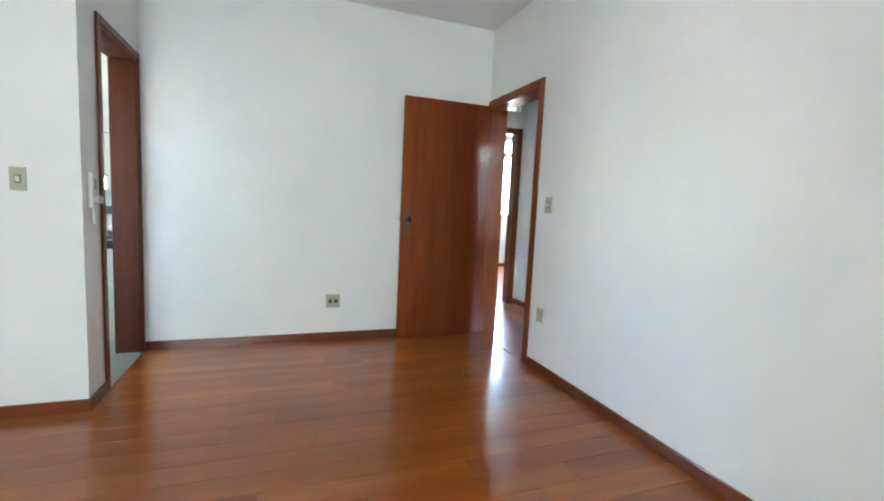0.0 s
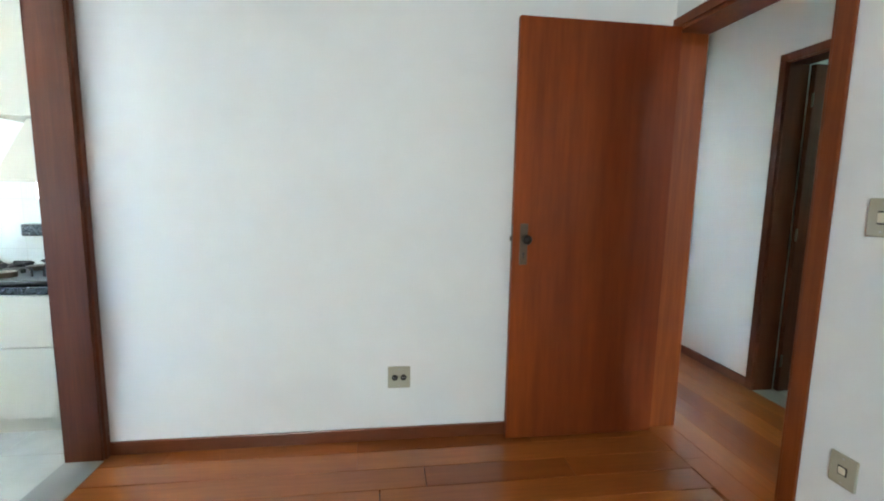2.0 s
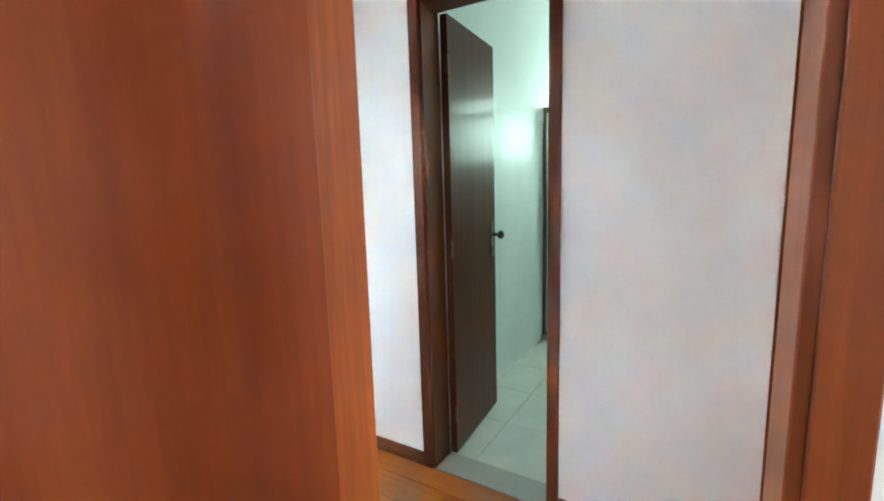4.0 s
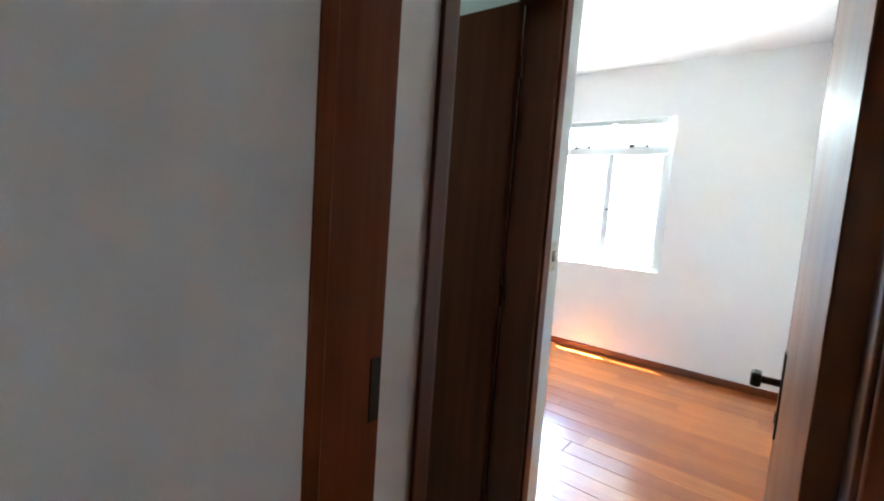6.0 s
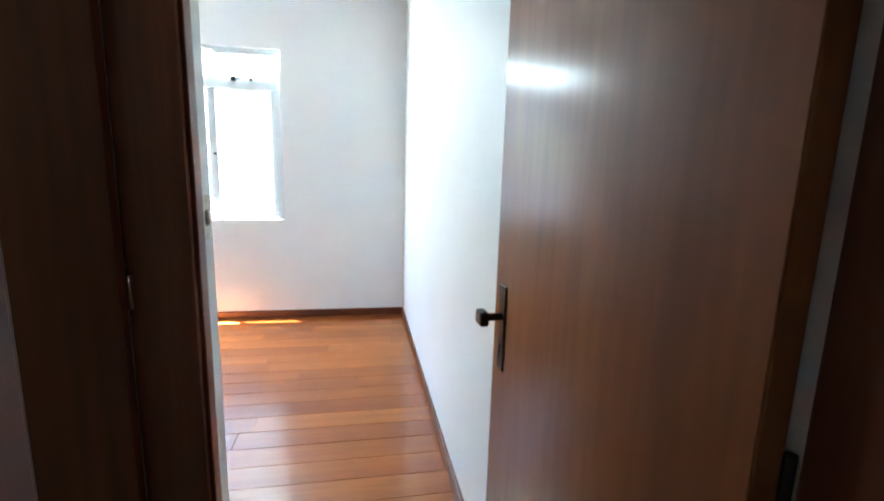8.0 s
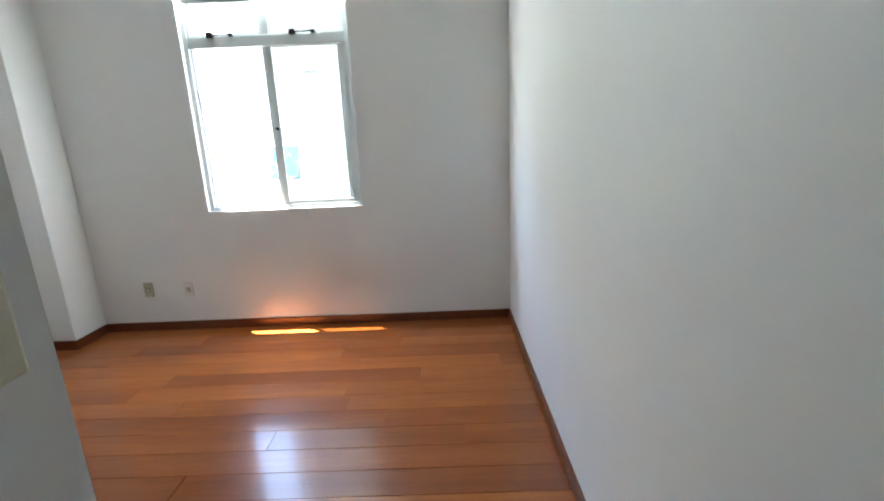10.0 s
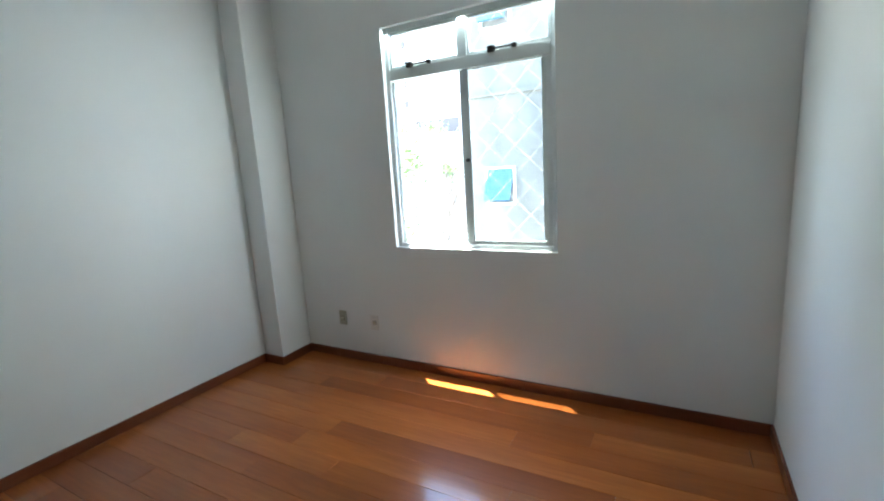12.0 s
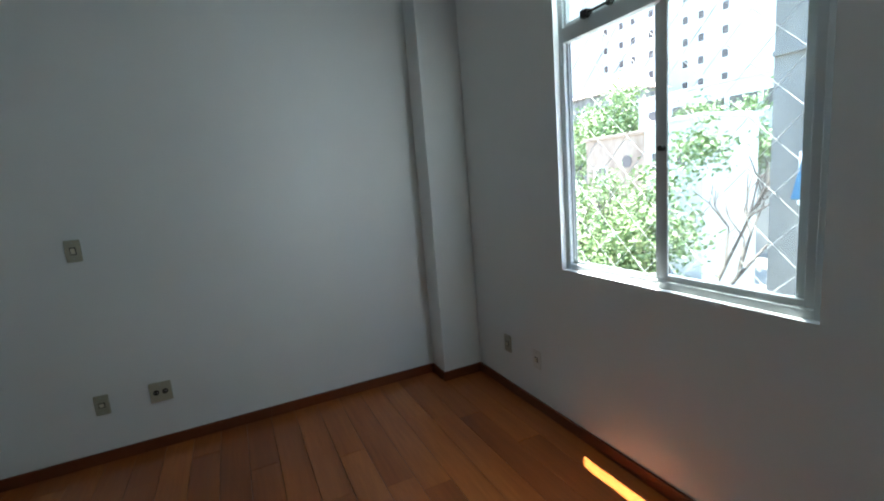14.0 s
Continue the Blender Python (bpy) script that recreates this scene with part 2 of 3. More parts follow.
wall("wall_room_front", "y", 1.07, 1.2, -0.6, 0.03, 0, H)
wall("wall_room_window", "y", 4.3, 4.4, -0.6, 4.03, 0, H, [(1.58, 2.68, 1.02, 2.55)])
# kitchen
# the wide opening is unseen, added only for the kitchen lamp
wall("wall_kitchen_far", "y", 0.8, 0.93, -6.1, -2.77, 0, H, [(-5.6, -4.6, 1.15, 2.05), (-3.52, -3.22, 1.2, 1.345)])
wall("wall_kitchen_right", "x", -2.9, -2.77, 0.0, 0.8, 0, H)
wall("wall_kitchen_left", "x", -6.1, -5.97, -0.868, 0.8, 0, H)
bm = box(-6.3, YW - 0.09, H, 4.2, 4.6, H + 0.15)
add_box(bm, -6.3, -7.3, H, 0.16, YW - 0.09, H + 0.15)
tagged(part("ceiling", bm, CEILING), "flat white painted ceiling", "ceiling", kind="structure")
bm = box(-6.3, YW - 0.09, -0.3, 4.2, 4.6, -0.03)
add_box(bm, -6.3, -7.3, -0.3, 0.16, YW - 0.09, -0.03)
tagged(part("floor_slab", bm, STONE), "rough concrete slab under the floor boards", "floor", kind="structure")

# ---- door frames ----


def lined_opening(name, axis, p0, p1, a0, a1, top, sides=(True, True), case=0.05, label="varnished reddish-brown wooden door frame", lo_case=None, hi_case=None, lining=0.03, mat=None):
    """Jambs, head and casings round an opening in a wall between p0 and p1."""
    mat = mat or FRAMEWOOD
    ob = thing(name, Matrix.Identity(4), label, "door frame", kind="structure")

    def put(nm, a, b, q0, q1, lo, hi, bev=0.003):
        bm = box(q0, a, lo, q1, b, hi, bevel=bev) if axis == "x" else box(a, q0, lo, b, q1, hi, bevel=bev)
        part(nm, bm, mat, ob)
    lc = case if lo_case is None else lo_case
    hc = case if hi_case is None else hi_case
    put("jamb", a0, a0 + lining, p0 - 0.006, p1 + 0.006, 0, top)
    put("jamb", a1 - lining, a1, p0 - 0.006, p1 + 0.006, 0, top)
    put("head", a0 + lining, a1 - lining, p0 - 0.006, p1 + 0.006, top - lining, top)
    for on, q0, q1 in ((sides[0], p0 - 0.016, p0 - 0.001), (sides[1], p1 + 0.001, p1 + 0.016)):
        if on:
            put("casing", a0 + 0.012 - lc, a0 + 0.012, q0, q1, 0, top - 0.012 + case)
            put("casing", a1 - 0.012, a1 - 0.012 + hc, q0, q1, 0, top - 0.012 + case)
            put("casing", a0 + 0.012, a1 - 0.012, q0, q1, top - 0.012, top - 0.012 + case)
    return ob


lined_opening("door_frame_living", "x", 0.0, 0.16, -0.865, -0.001, DOOR, lo_case=0.06, hi_case=0.0115)
lined_opening("door_frame_kitchen", "x", -2.92, -2.77, -0.752, -0.03, DOOR, case=0.045, mat=DARKFRAME, hi_case=0.035)
lined_opening("door_frame_bathroom", "x", HX, HX + 0.13, -0.232, 0.36, DOOR, case=0.05, lo_case=0.038, lining=0.024, mat=DARKFRAME, label="dark reddish-brown wooden bathroom door frame")
lined_opening("door_frame_suite", "x", BX, BX + 0.13, -1.965, -1.36, DOOR, case=0.052, lo_case=0.047, mat=DARKFRAME, label="worn brown wooden suite bathroom door frame")
lined_opening("door_frame_hall_end", "y", 1.07, 1.2, 0.22, 0.92, DOOR, case=0.05, mat=DARKFRAME, label="dark brown wooden door frame at the hall end")
# frame of the bedroom door: its jamb stands against the hall wall
f3 = thing("door_frame_bedroom", Matrix.Identity(4), "orange-brown varnished wooden bedroom door frame", "door frame", kind="structure")
part("casing", box(HX - 0.002, -0.957, 0, HX + 0.1, -0.921, 2.15, bevel=0.003), FRAMEWOOD, f3)
part("jamb", box(1.058, -1.15, 0, 1.102, -0.957, DOOR, bevel=0.003), FRAMEWOOD, f3)
# this jamb's shade is put into its colour by the darker wood
part("jamb", box(0.285, -1.128, 0, 0.33, -1.052, DOOR, bevel=0.003), DARKFRAME, f3)
part("casing", box(0.272, -1.052, 0, 0.325, -1.032, DOOR, bevel=0.003), FRAMEWOOD, f3)
part("head", box(0.33, -1.128, DOOR - 0.03, 1.062, -0.95, DOOR, bevel=0.003), FRAMEWOOD, f3)
part("casing", box(0.291, -0.949, DOOR + 0.002, HX - 0.002, -0.935, 2.15, bevel=0.003), FRAMEWOOD, f3)
part("strike_plate", box(1.0555, -1.146, 0.90, 1.059, -1.118, 1.04, bevel=0.001), BRONZE, f3, "dark metal strike plate")
for nm, x0, y0, x1, y1 in (("threshold_kitchen", -2.93, -0.722, -2.76, -0.06), ("threshold_bathroom", HX - 0.01, -0.207, HX + 0.14, 0.335), ("threshold_suite", BX - 0.005, -1.935, BX + 0.135, -1.39)):
    tagged(part(nm, box(x0, y0, -0.02, x1, y1, 0.006, bevel=0.003), STONE), "grey stone door threshold", "threshold", kind="structure")


# ---- doors ----


def knob_set(leaf, x, side, z, plate_mat, knob_mat, lever=False):
    """Plate and knob on one face of a leaf lying along local x; side is -1 or 1 along local y."""
    y = side * 0.0175
    pl = part("escutcheon", box(x - 0.02, min(y, y + side * 0.004), z - 0.13, x + 0.02, max(y, y + side * 0.004), z + 0.075, bevel=0.0018), plate_mat, leaf, "narrow metal lock plate")
    bm = rod((x, y, z), (x, y + side * 0.045, z), 0.009, sides=14)
    if lever:
        add_box(bm, x - 0.022, min(y + side * 0.04, y + side * 0.062), z - 0.017, x + 0.022, max(y + side * 0.04, y + side * 0.062), z + 0.017, bevel=0.006)
    else:
        add_ball(bm, (x, y + side * 0.055, z), 0.024, 16, (1, 0.8, 1))
    part("knob", bm, knob_mat, pl, "dark metal door knob", smooth=not lever)
    bm = rod((x, y + side * 0.003, z - 0.075), (x, y + side * 0.0065, z - 0.075), 0.007, sides=12)
    add_box(bm, x - 0.003, min(y + side * 0.003, y + side * 0.0065), z - 0.098, x + 0.003, max(y + side * 0.003, y + side * 0.0065), z - 0.075)
    part("keyhole", bm, BLACK, pl)


def door_leaf(name, hinge, free, label, mat, z_knob, plate=OLDBRASS, knob=BRONZE, lever=False, height=2.085):
    """A flush leaf from its hinge to its free edge, seen from above."""
    h, f = Vector((*hinge, 0)), Vector((*free, 0))
    w = (f - h).length
    m = Matrix.Translation(h) @ Matrix.Rotation(math.atan2(f.y - h.y, f.x - h.x), 4, "Z")
    ob = thing(name, m, label, "door", "doors")
    part("panel", box(0, -0.0175, 0.008, w, 0.0175, 0.008 + height, bevel=0.0025), mat, ob)
    knob_set(ob, w - 0.055, -1, z_knob, plate, knob, lever)
    knob_set(ob, w - 0.055, 1, z_knob, plate, knob, lever)
    part("lock_face", box(w - 0.0005, -0.011, z_knob - 0.11, w + 0.001, 0.011, z_knob + 0.07), plate, ob)
    part("latch", box(w, -0.006, z_knob - 0.012, w + 0.01, 0.006, z_knob + 0.012, bevel=0.002), plate, ob)
    for zz in (0.22, 1.05, 1.88):
        part("hinge", rod((-0.004, -0.019, zz - 0.04), (-0.004, -0.019, zz + 0.04), 0.006, sides=10), plate, ob)
    return ob


door_leaf("living_room_door", (-0.012, -0.057), (-0.826, -0.057), "open flush red-brown veneer door against white wall", DOORWOOD, 1.06, height=2.095)
door_leaf("bathroom_door", (HX + 0.14, 0.315), (1.72, 0.362), "open dark-brown glossy veneer door of the bathroom", DARKDOOR, 1.06)
door_leaf("suite_door", (BX + 0.135, -1.913), (1.815, -1.893), "open dark-brown glossy veneer door of suite bathroom", DARKDOOR, 1.06)
door_leaf("bedroom_door", (0.343, -1.145), (0.372, -1.85), "open red-brown varnished bedroom door with dark handle", GLOSSDOOR, 1.01, lever=True, plate=BRONZE)

# ---- skirting ----
BH = 0.066


def skirting(axis, p, side, a, b):
    """One run of skirting on the wall face at p, standing out to the given side."""
    q = p + side * 0.014
    lo, hi = min(p, q), max(p, q)
    bm = box(lo, a, 0, hi, b, BH, bevel=0.003) if axis == "x" else box(a, lo, 0, b, hi, BH, bevel=0.003)
    return tagged(part("baseboard", bm, BASEWOOD), "low dark reddish-brown varnished wooden skirting board", "baseboard", kind="structure")


for run in (("y", 0, -1, -2.77, -0.02), ("x", 0, -1, -7, -0.915), ("y", -1.015, -1, -5.5, -2.756), ("x", -2.77, 1, -1.015, -0.787),
            ("x", HX, -1, 0.4, 1.07), ("x", HX, -1, -0.92, -0.26), ("y", 1.07, -1, 0.16, 0.18), ("y", 1.07, -1, 0.96, HX), ("x", 0.16, 1, 0.13, 1.07),
            ("x", XR, 1, YW, -1.13), ("y", YW, 1, XR, 3.412), ("x", 3.412, -1, YW, -4.621), ("y", -4.635, 1, 3.412, XL), ("x", XL, -1, -4.635, YB),
            ("y", YB, -1, BX, XL), ("x", BX, -1, YB - 0.014, -2.002), ("x", BX, -1, -1.318, -1.155), ("y", 4.3, -1, -0.47, 3.9)):
    skirting(*run)

# ---- switches and sockets ----


def on_wall(x, y, z, facing):
    return Matrix.Translation((x, y, z)) @ Matrix.Rotation({"-y": 0, "+x": math.pi / 2, "+y": math.pi, "-x": -math.pi / 2}[facing], 4, "Z")


def plate_body(ob, w, h, mat):
    part("plate", box(-w / 2, -0.009, -h / 2, w / 2, 0.0, h / 2, bevel=0.004), mat, ob)


def switch_plate(m, w, h, label, rockers=1, mat=None):
    ob = thing("light_switch", m, label, "light switch", "light switches")
    plate_body(ob, w, h, mat or BEIGE)
    part("recess", box(-0.013, -0.0097, -0.02, 0.013, -0.009, 0.02), BLACK, ob)
    if rockers == 1:
        part("rocker", box(-0.009, -0.016, -0.015, 0.009, -0.009, 0.015, bevel=0.002), CREAM, ob, "cream rocker")
    else:
        part("rocker", box(-0.010, -0.017, 0.001, 0.012, -0.009, 0.017, bevel=0.002), CREAM, ob, "cream rocker")
        part("rocker", box(-0.002, -0.017, -0.017, 0.012, -0.009, -0.001, bevel=0.002), CREAM, ob, "cream rocker")
    for zz in (-0.042, 0.042):
        part("screw", rod((0, -0.009, zz), (0, -0.0105, zz), 0.003, sides=10), STEEL, ob)
    return ob


def socket_plate(m, w, h, label, holes=1, mat=None):
    ob = thing("wall_socket", m, label, "wall socket", "wall sockets")
    plate_body(ob, w, h, mat or BEIGE)
    for k in range(holes):
        cx = (k - (holes - 1) / 2) * 0.045
        if holes == 2:
            part("outlet", rod((cx, -0.009, 0), (cx, -0.0125, 0), 0.0155, sides=18), BLACK, ob, "round black outlet")
            for dx in (-0.006, 0.006):
                part("pin_hole", rod((cx + dx, -0.0122, 0), (cx + dx, -0.0129, 0), 0.0025, sides=8), STEEL, ob)
        else:
            part("recess", box(-0.015, -0.0097, -0.015, 0.015, -0.009, 0.015, bevel=0.0003), BLACK, ob)
            part("insert", box(-0.011, -0.014, -0.011, 0.011, -0.009, 0.011, bevel=0.003), CREAM, ob, "cream insert")
    for zz in (-h * 0.38, h * 0.38):
        part("screw", rod((0, -0.009, zz), (0, -0.0105, zz), 0.003, sides=10), STEEL, ob)
    return ob


switch_plate(on_wall(0, -1.066, 1.228, "-x"), 0.085, 0.115, "beige light switch beside the living room door")
socket_plate(on_wall(0, -1.056, 0.42, "-x"), 0.085, 0.105, "beige wall outlet plate above the skirting")
socket_plate(on_wall(-1.379, 0, 0.337, "-y"), 0.115, 0.115, "beige double socket low on white wall", 2)
switch_plate(on_wall(-3.027, -1.015, 1.225, "-y"), 0.068, 0.115, "beige light switch on wall beside the kitchen")
switch_plate(on_wall(BX, -2.043, 1.211, "-x"), 0.066, 0.112, "old yellowed double light switch in bedroom entrance", 2, CREAM)
switch_plate(on_wall(XL, -2.673, 1.188, "-x"), 0.068, 0.115, "grey-beige light switch on the bedroom wall")
socket_plate(on_wall(XL, -2.655, 0.333, "-x"), 0.068, 0.112, "small beige wall outlet above the skirting")
socket_plate(on_wall(XL, -2.932, 0.333, "-x"), 0.11, 0.115, "beige double socket low on bedroom wall", 2)
socket_plate(on_wall(3.032, YW, 0.325, "+y"), 0.068, 0.112, "beige socket below the bedroom window")
socket_plate(on_wall(2.731, YW, 0.317, "+y"), 0.068, 0.112, "white blank outlet plate below bedroom window", 1, WHITEPL)

# door phone by the kitchen door
ph = thing("door_phone", on_wall(-2.77, -0.905, 1.16, "+x"), "small white wall door phone beside the kitchen", "door phone")
part("body", box(-0.04, -0.022, -0.07, 0.04, 0, 0.12, bevel=0.006), WHITEPL, ph)
part("display", box(-0.012, -0.0235, 0.03, 0.012, -0.021, 0.085), material("blue_grey_display", (0.25, 0.3, 0.42), 0.3)[0], ph, "blue-grey display strip")
part("handset", box(-0.036, -0.05, -0.045, 0.036, -0.024, -0.005, bevel=0.01), material("pale_grey_plastic", (0.6, 0.61, 0.64), 0.4)[0], ph, "grey handset")
part("cord", rod((0.0, -0.012, -0.07), (0.004, -0.012, -0.155), 0.006, sides=8), WHITEPL, ph)

# ---- bedroom window ----


def window_unit(name, x0, x1, z0, z1, yi, ydir, rail, sash_open, label):
    """Metal window in the opening; yi is the inner wall face, ydir points outdoors."""
    ob = thing(name, Matrix.Identity(4), label, "window", kind="structure")

    def b(nm, xa, xb, da, db, za, zb, mat=ALU, parent=None, bev=0.003, lab=""):
        ya, yb = sorted((yi + ydir * da, yi + ydir * db))
        return part(nm, box(xa, ya, za, xb, yb, zb, bevel=bev), mat, parent or ob, lab)
    f = 0.032
    xm = (x0 + x1) / 2
    b("frame", x0, x0 + f, 0.03, 0.068, z0, z1)
    b("frame", x1 - f, x1, 0.03, 0.068, z0, z1)
    b("frame", x0 + f, x1 - f, 0.03, 0.068, z1 - f, z1)
    b("frame", x0 + f, x1 - f, 0.03, 0.068, z0, z0 + 0.03)
    b("transom", x0 + f, x1 - f, 0.028, 0.066, rail, rail + 0.07)
    b("mullion", xm - 0.025, xm + 0.025, 0.03, 0.066, rail + 0.07, z1 - f)
    b("window_sill", x0 + 0.001, x1 - 0.001, 0.0005, 0.03, z0 - 0.012, z0 + 0.002, SILL, None, 0.003, "white stone sill")
    for k in (0.051, 0.066):
        b("track", x0 + f, x1 - f, k, k + 0.004, z0 + 0.03, z0 + 0.042, bev=0.0)
        b("side_track", x1 - f - 0.01, x1 - f, k, k + 0.004, z0 + 0.03, rail, bev=0.0)
    # upper hopper panes with their stay arms
    for xa, xb in ((x0 + f, xm - 0.025), (xm + 0.025, x1 - f)):
        h = b("hopper", xa, xa + 0.016, 0.04, 0.07, rail + 0.07, z1 - f)
        b("rail", xb - 0.016, xb, 0.04, 0.07, rail + 0.07, z1 - f, parent=h)
        b("rail", xa + 0.016, xb - 0.016, 0.04, 0.07, z1 - f - 0.016, z1 - f, parent=h)
        b("rail", xa + 0.016, xb - 0.016, 0.04, 0.07, rail + 0.07, rail + 0.088, parent=h)
        g = b("pane", xa + 0.016, xb - 0.016, 0.053, 0.057, rail + 0.088, z1 - f - 0.016, GLASS, h, 0.0)
        g.visible_shadow = False
        cx = xa * 0.45 + xb * 0.55
        b("stay", cx - 0.075, cx + 0.075, 0.012, 0.02, rail + 0.072, rail + 0.082, BRONZE, h, 0.002, "dark metal stay arm")
        b("stay", cx + 0.045, cx + 0.085, 0.005, 0.04, rail + 0.06, rail + 0.094, BRONZE, h, 0.004, "dark stay catch")
        b("stay", cx - 0.085, cx - 0.06, 0.01, 0.04, rail + 0.064, rail + 0.088, BRONZE, h, 0.004, "dark stay catch")
    # sliding sashes
    wide = (x1 - x0) / 2 + 0.01 - f
    for k, xa in enumerate((x0 + f, x0 + f + 0.03 if sash_open else x1 - f - wide)):
        d0, d1 = (0.04, 0.05) if k == 0 else (0.054, 0.064)
        lo, hi = z0 + 0.032, rail + 0.022
        s = b("sash", xa, xa + 0.03, d0, d1, lo, hi)
        b("rail", xa + wide - 0.034, xa + wide, d0, d1, lo, hi, parent=s)
        b("rail", xa + 0.03, xa + wide - 0.034, d0, d1, lo, lo + 0.024, parent=s)
        b("rail", xa + 0.03, xa + wide - 0.034, d0, d1, hi - 0.03, hi, parent=s)
        g = b("pane", xa + 0.03, xa + wide - 0.034, (d0 + d1) / 2 - 0.002, (d0 + d1) / 2 + 0.002, lo + 0.024, hi - 0.03, THIN, s, 0.0)
        if k == 0:
            yk = yi + ydir * d0
            part("catch", rod((xa + wide - 0.018, yk - ydir * 0.022, z0 + 0.557), (xa + wide - 0.018, yk, z0 + 0.557), 0.011, sides=12), BLACK, s, "black round catch")
    return ob


window_unit("window_1", 1.372, 2.484, 0.893, 2.31, YW, -1, 1.985, True, "white metal bedroom window with one half slid open")
window_unit("window_2", 1.58, 2.68, 1.02, 2.55, 4.3, 1, 2.22, False, "white metal window in the far room")

# safety net outside the bedroom window
bm = bmesh.new()
NET = material("net_cord", (0.5, 0.5, 0.48), 0.7)[0]
nx0, nx1, nz0, nz1, ny, step = 1.33, 2.52, 0.85, 2.34, YW - 0.0915, 0.168
for s in (1, -1):
    c = nx0 - (nz1 - nz0) - 0.05
    while c < nx1 + (nz1 - nz0):
        lo_x, hi_x = max(nx0, c if s > 0 else c - (nz1 - nz0)), min(nx1, c + (nz1 - nz0) if s > 0 else c)
        if hi_x - lo_x > 0.02:
            za, zb = (nz0 + lo_x - c, nz0 + hi_x - c) if s > 0 else (nz0 + c - lo_x, nz0 + c - hi_x)
            add_rod(bm, (lo_x, ny, za), (hi_x, ny + 0.003 * s, zb), 0.0015, sides=6)
        c += step
net = tagged(part("safety_net", bm, NET), "white diamond-mesh cord safety net outside the window", "safety net")
bm = bmesh.new()
for xa, za, xb, zb in ((nx0, nz0, nx1, nz0), (nx0, nz1, nx1, nz1), (nx0, nz0, nx0, nz1), (nx1, nz0, nx1, nz1)):
    add_rod(bm, (xa, ny, za), (xb, ny, zb), 0.003, sides=6)
part("border_cord", bm, NET, net)
part("hook", rod((nx0, ny, nz1), (nx0, YW - 0.09, nz1), 0.003, sides=8), STEEL, net)
part("hook", rod((nx1, ny, nz1), (nx1, YW - 0.09, nz1), 0.003, sides=8), STEEL, net)

# ---- floors ----
def plank_mesh(cache, length, w, along_y=False):
    key = (round(length, 2), w, along_y)
    if key not in cache:
        me = bpy.data.meshes.new("plank")
        bm = box(-w / 2, -key[0] / 2, -0.02, w / 2, key[0] / 2, 0) if along_y else box(-key[0] / 2, -w / 2, -0.02, key[0] / 2, w / 2, 0)
        top = [e for e in bm.edges if all(v.co.z > -0.001 for v in e.verts)]
        bmesh.ops.bevel(bm, geom=top, offset=0.0011, segments=1, affect="EDGES")
        bm.to_mesh(me)
        bm.free()
        me.materials.append(PLANK_Y if along_y else PLANK)
        cache[key] = me
    return cache[key]


PLANK_Y = wood("varnished_floor_plank_long", (0.30, 0.071, 0.010), (0.54, 0.165, 0.034), 0.3, (12, 0.9, 12), 0.6, True, 0.25)
PLANKS = {}


def plank_floor(name, x0, y0, x1, y1, pitch, anchor, seed, along_y=False, joints=(), notch=None):
    rnd = random.Random(seed)
    base = tagged(part(name, box(x0, y0, -0.03, x1, y1, -0.018), GAP), "glossy varnished reddish hardwood plank floor", "floor", kind="structure")
    a0, a1, b0, b1 = (x0, x1, y0, y1) if along_y else (y0, y1, x0, x1)
    a = anchor - math.ceil((anchor - a0) / pitch) * pitch
    while a < a1 - 0.02:
        if notch and a + pitch / 2 > notch[0]:
            b0, b1 = notch[1:]
        b = b0 - rnd.uniform(0.1, 1.4)
        while b < b1:
            ln = rnd.choice((0.9, 1.2, 1.5, 1.8, 2.1, 2.6))
            lo, hi = max(b, b0), min(b + ln, b1)
            for jr, jx in joints:
                if abs(a - jr) < 0.02 and lo < jx < hi:
                    hi = jx
            if hi - lo > 0.04:
                w = min(pitch, a1 - a) - 0.0012
                ob = new("plank", plank_mesh(PLANKS, hi - lo - 0.001, round(w, 4), along_y))
                ob.parent = base
                c, d = a + pitch / 2 if a + pitch <= a1 else (a + a1) / 2, (lo + hi) / 2
                ob.location = (c, d, 0) if along_y else (d, c, 0)
                ob.rotation_euler = (rnd.uniform(-1, 1) * 0.0025, 0, 0) if not along_y else (0, rnd.uniform(-1, 1) * 0.0025, 0)
            b = hi if hi > b else b + ln
        a += pitch


# ---- kitchen ----
def tile_mat(name, color, joint, size, rough=0.2):
    m, tree, b = material(name, color, rough)
    co = tree.nodes.new("ShaderNodeTexCoord")
    br = tree.nodes.new("ShaderNodeTexBrick")
    br.offset = 0
    br.inputs["Color1"].default_value = (*color, 1)
    br.inputs["Color2"].default_value = (*[c * 0.96 for c in color], 1)
    br.inputs["Mortar"].default_value = (*joint, 1)
    br.inputs["Scale"].default_value = 1.0
    br.inputs["Brick Width"].default_value, br.inputs["Row Height"].default_value = size
    br.inputs["Mortar Size"].default_value = 0.0025
    mp = tree.nodes.new("ShaderNodeMapping")
    tree.links.new(co.outputs["Object"], mp.inputs[0])
    tree.links.new(mp.outputs[0], br.inputs["Vector"])
    tree.links.new(mix_color(tree, ramp(tree, noise_tex(tree, 3, 4), 0.3, 0.7), (0.93, 0.93, 0.93), (1, 1, 1)), b.inputs["Base Color"])
    mul = tree.nodes.new("ShaderNodeMix")
    mul.data_type, mul.blend_type = "RGBA", "MULTIPLY"
    mul.inputs[0].default_value = 1
    tree.links.new(br.outputs["Color"], mul.inputs[6])
    tree.links.new(b.inputs["Base Color"].links[0].from_socket, mul.inputs[7])
    tree.links.new(mul.outputs[2], b.inputs["Base Color"])
    return m, mp


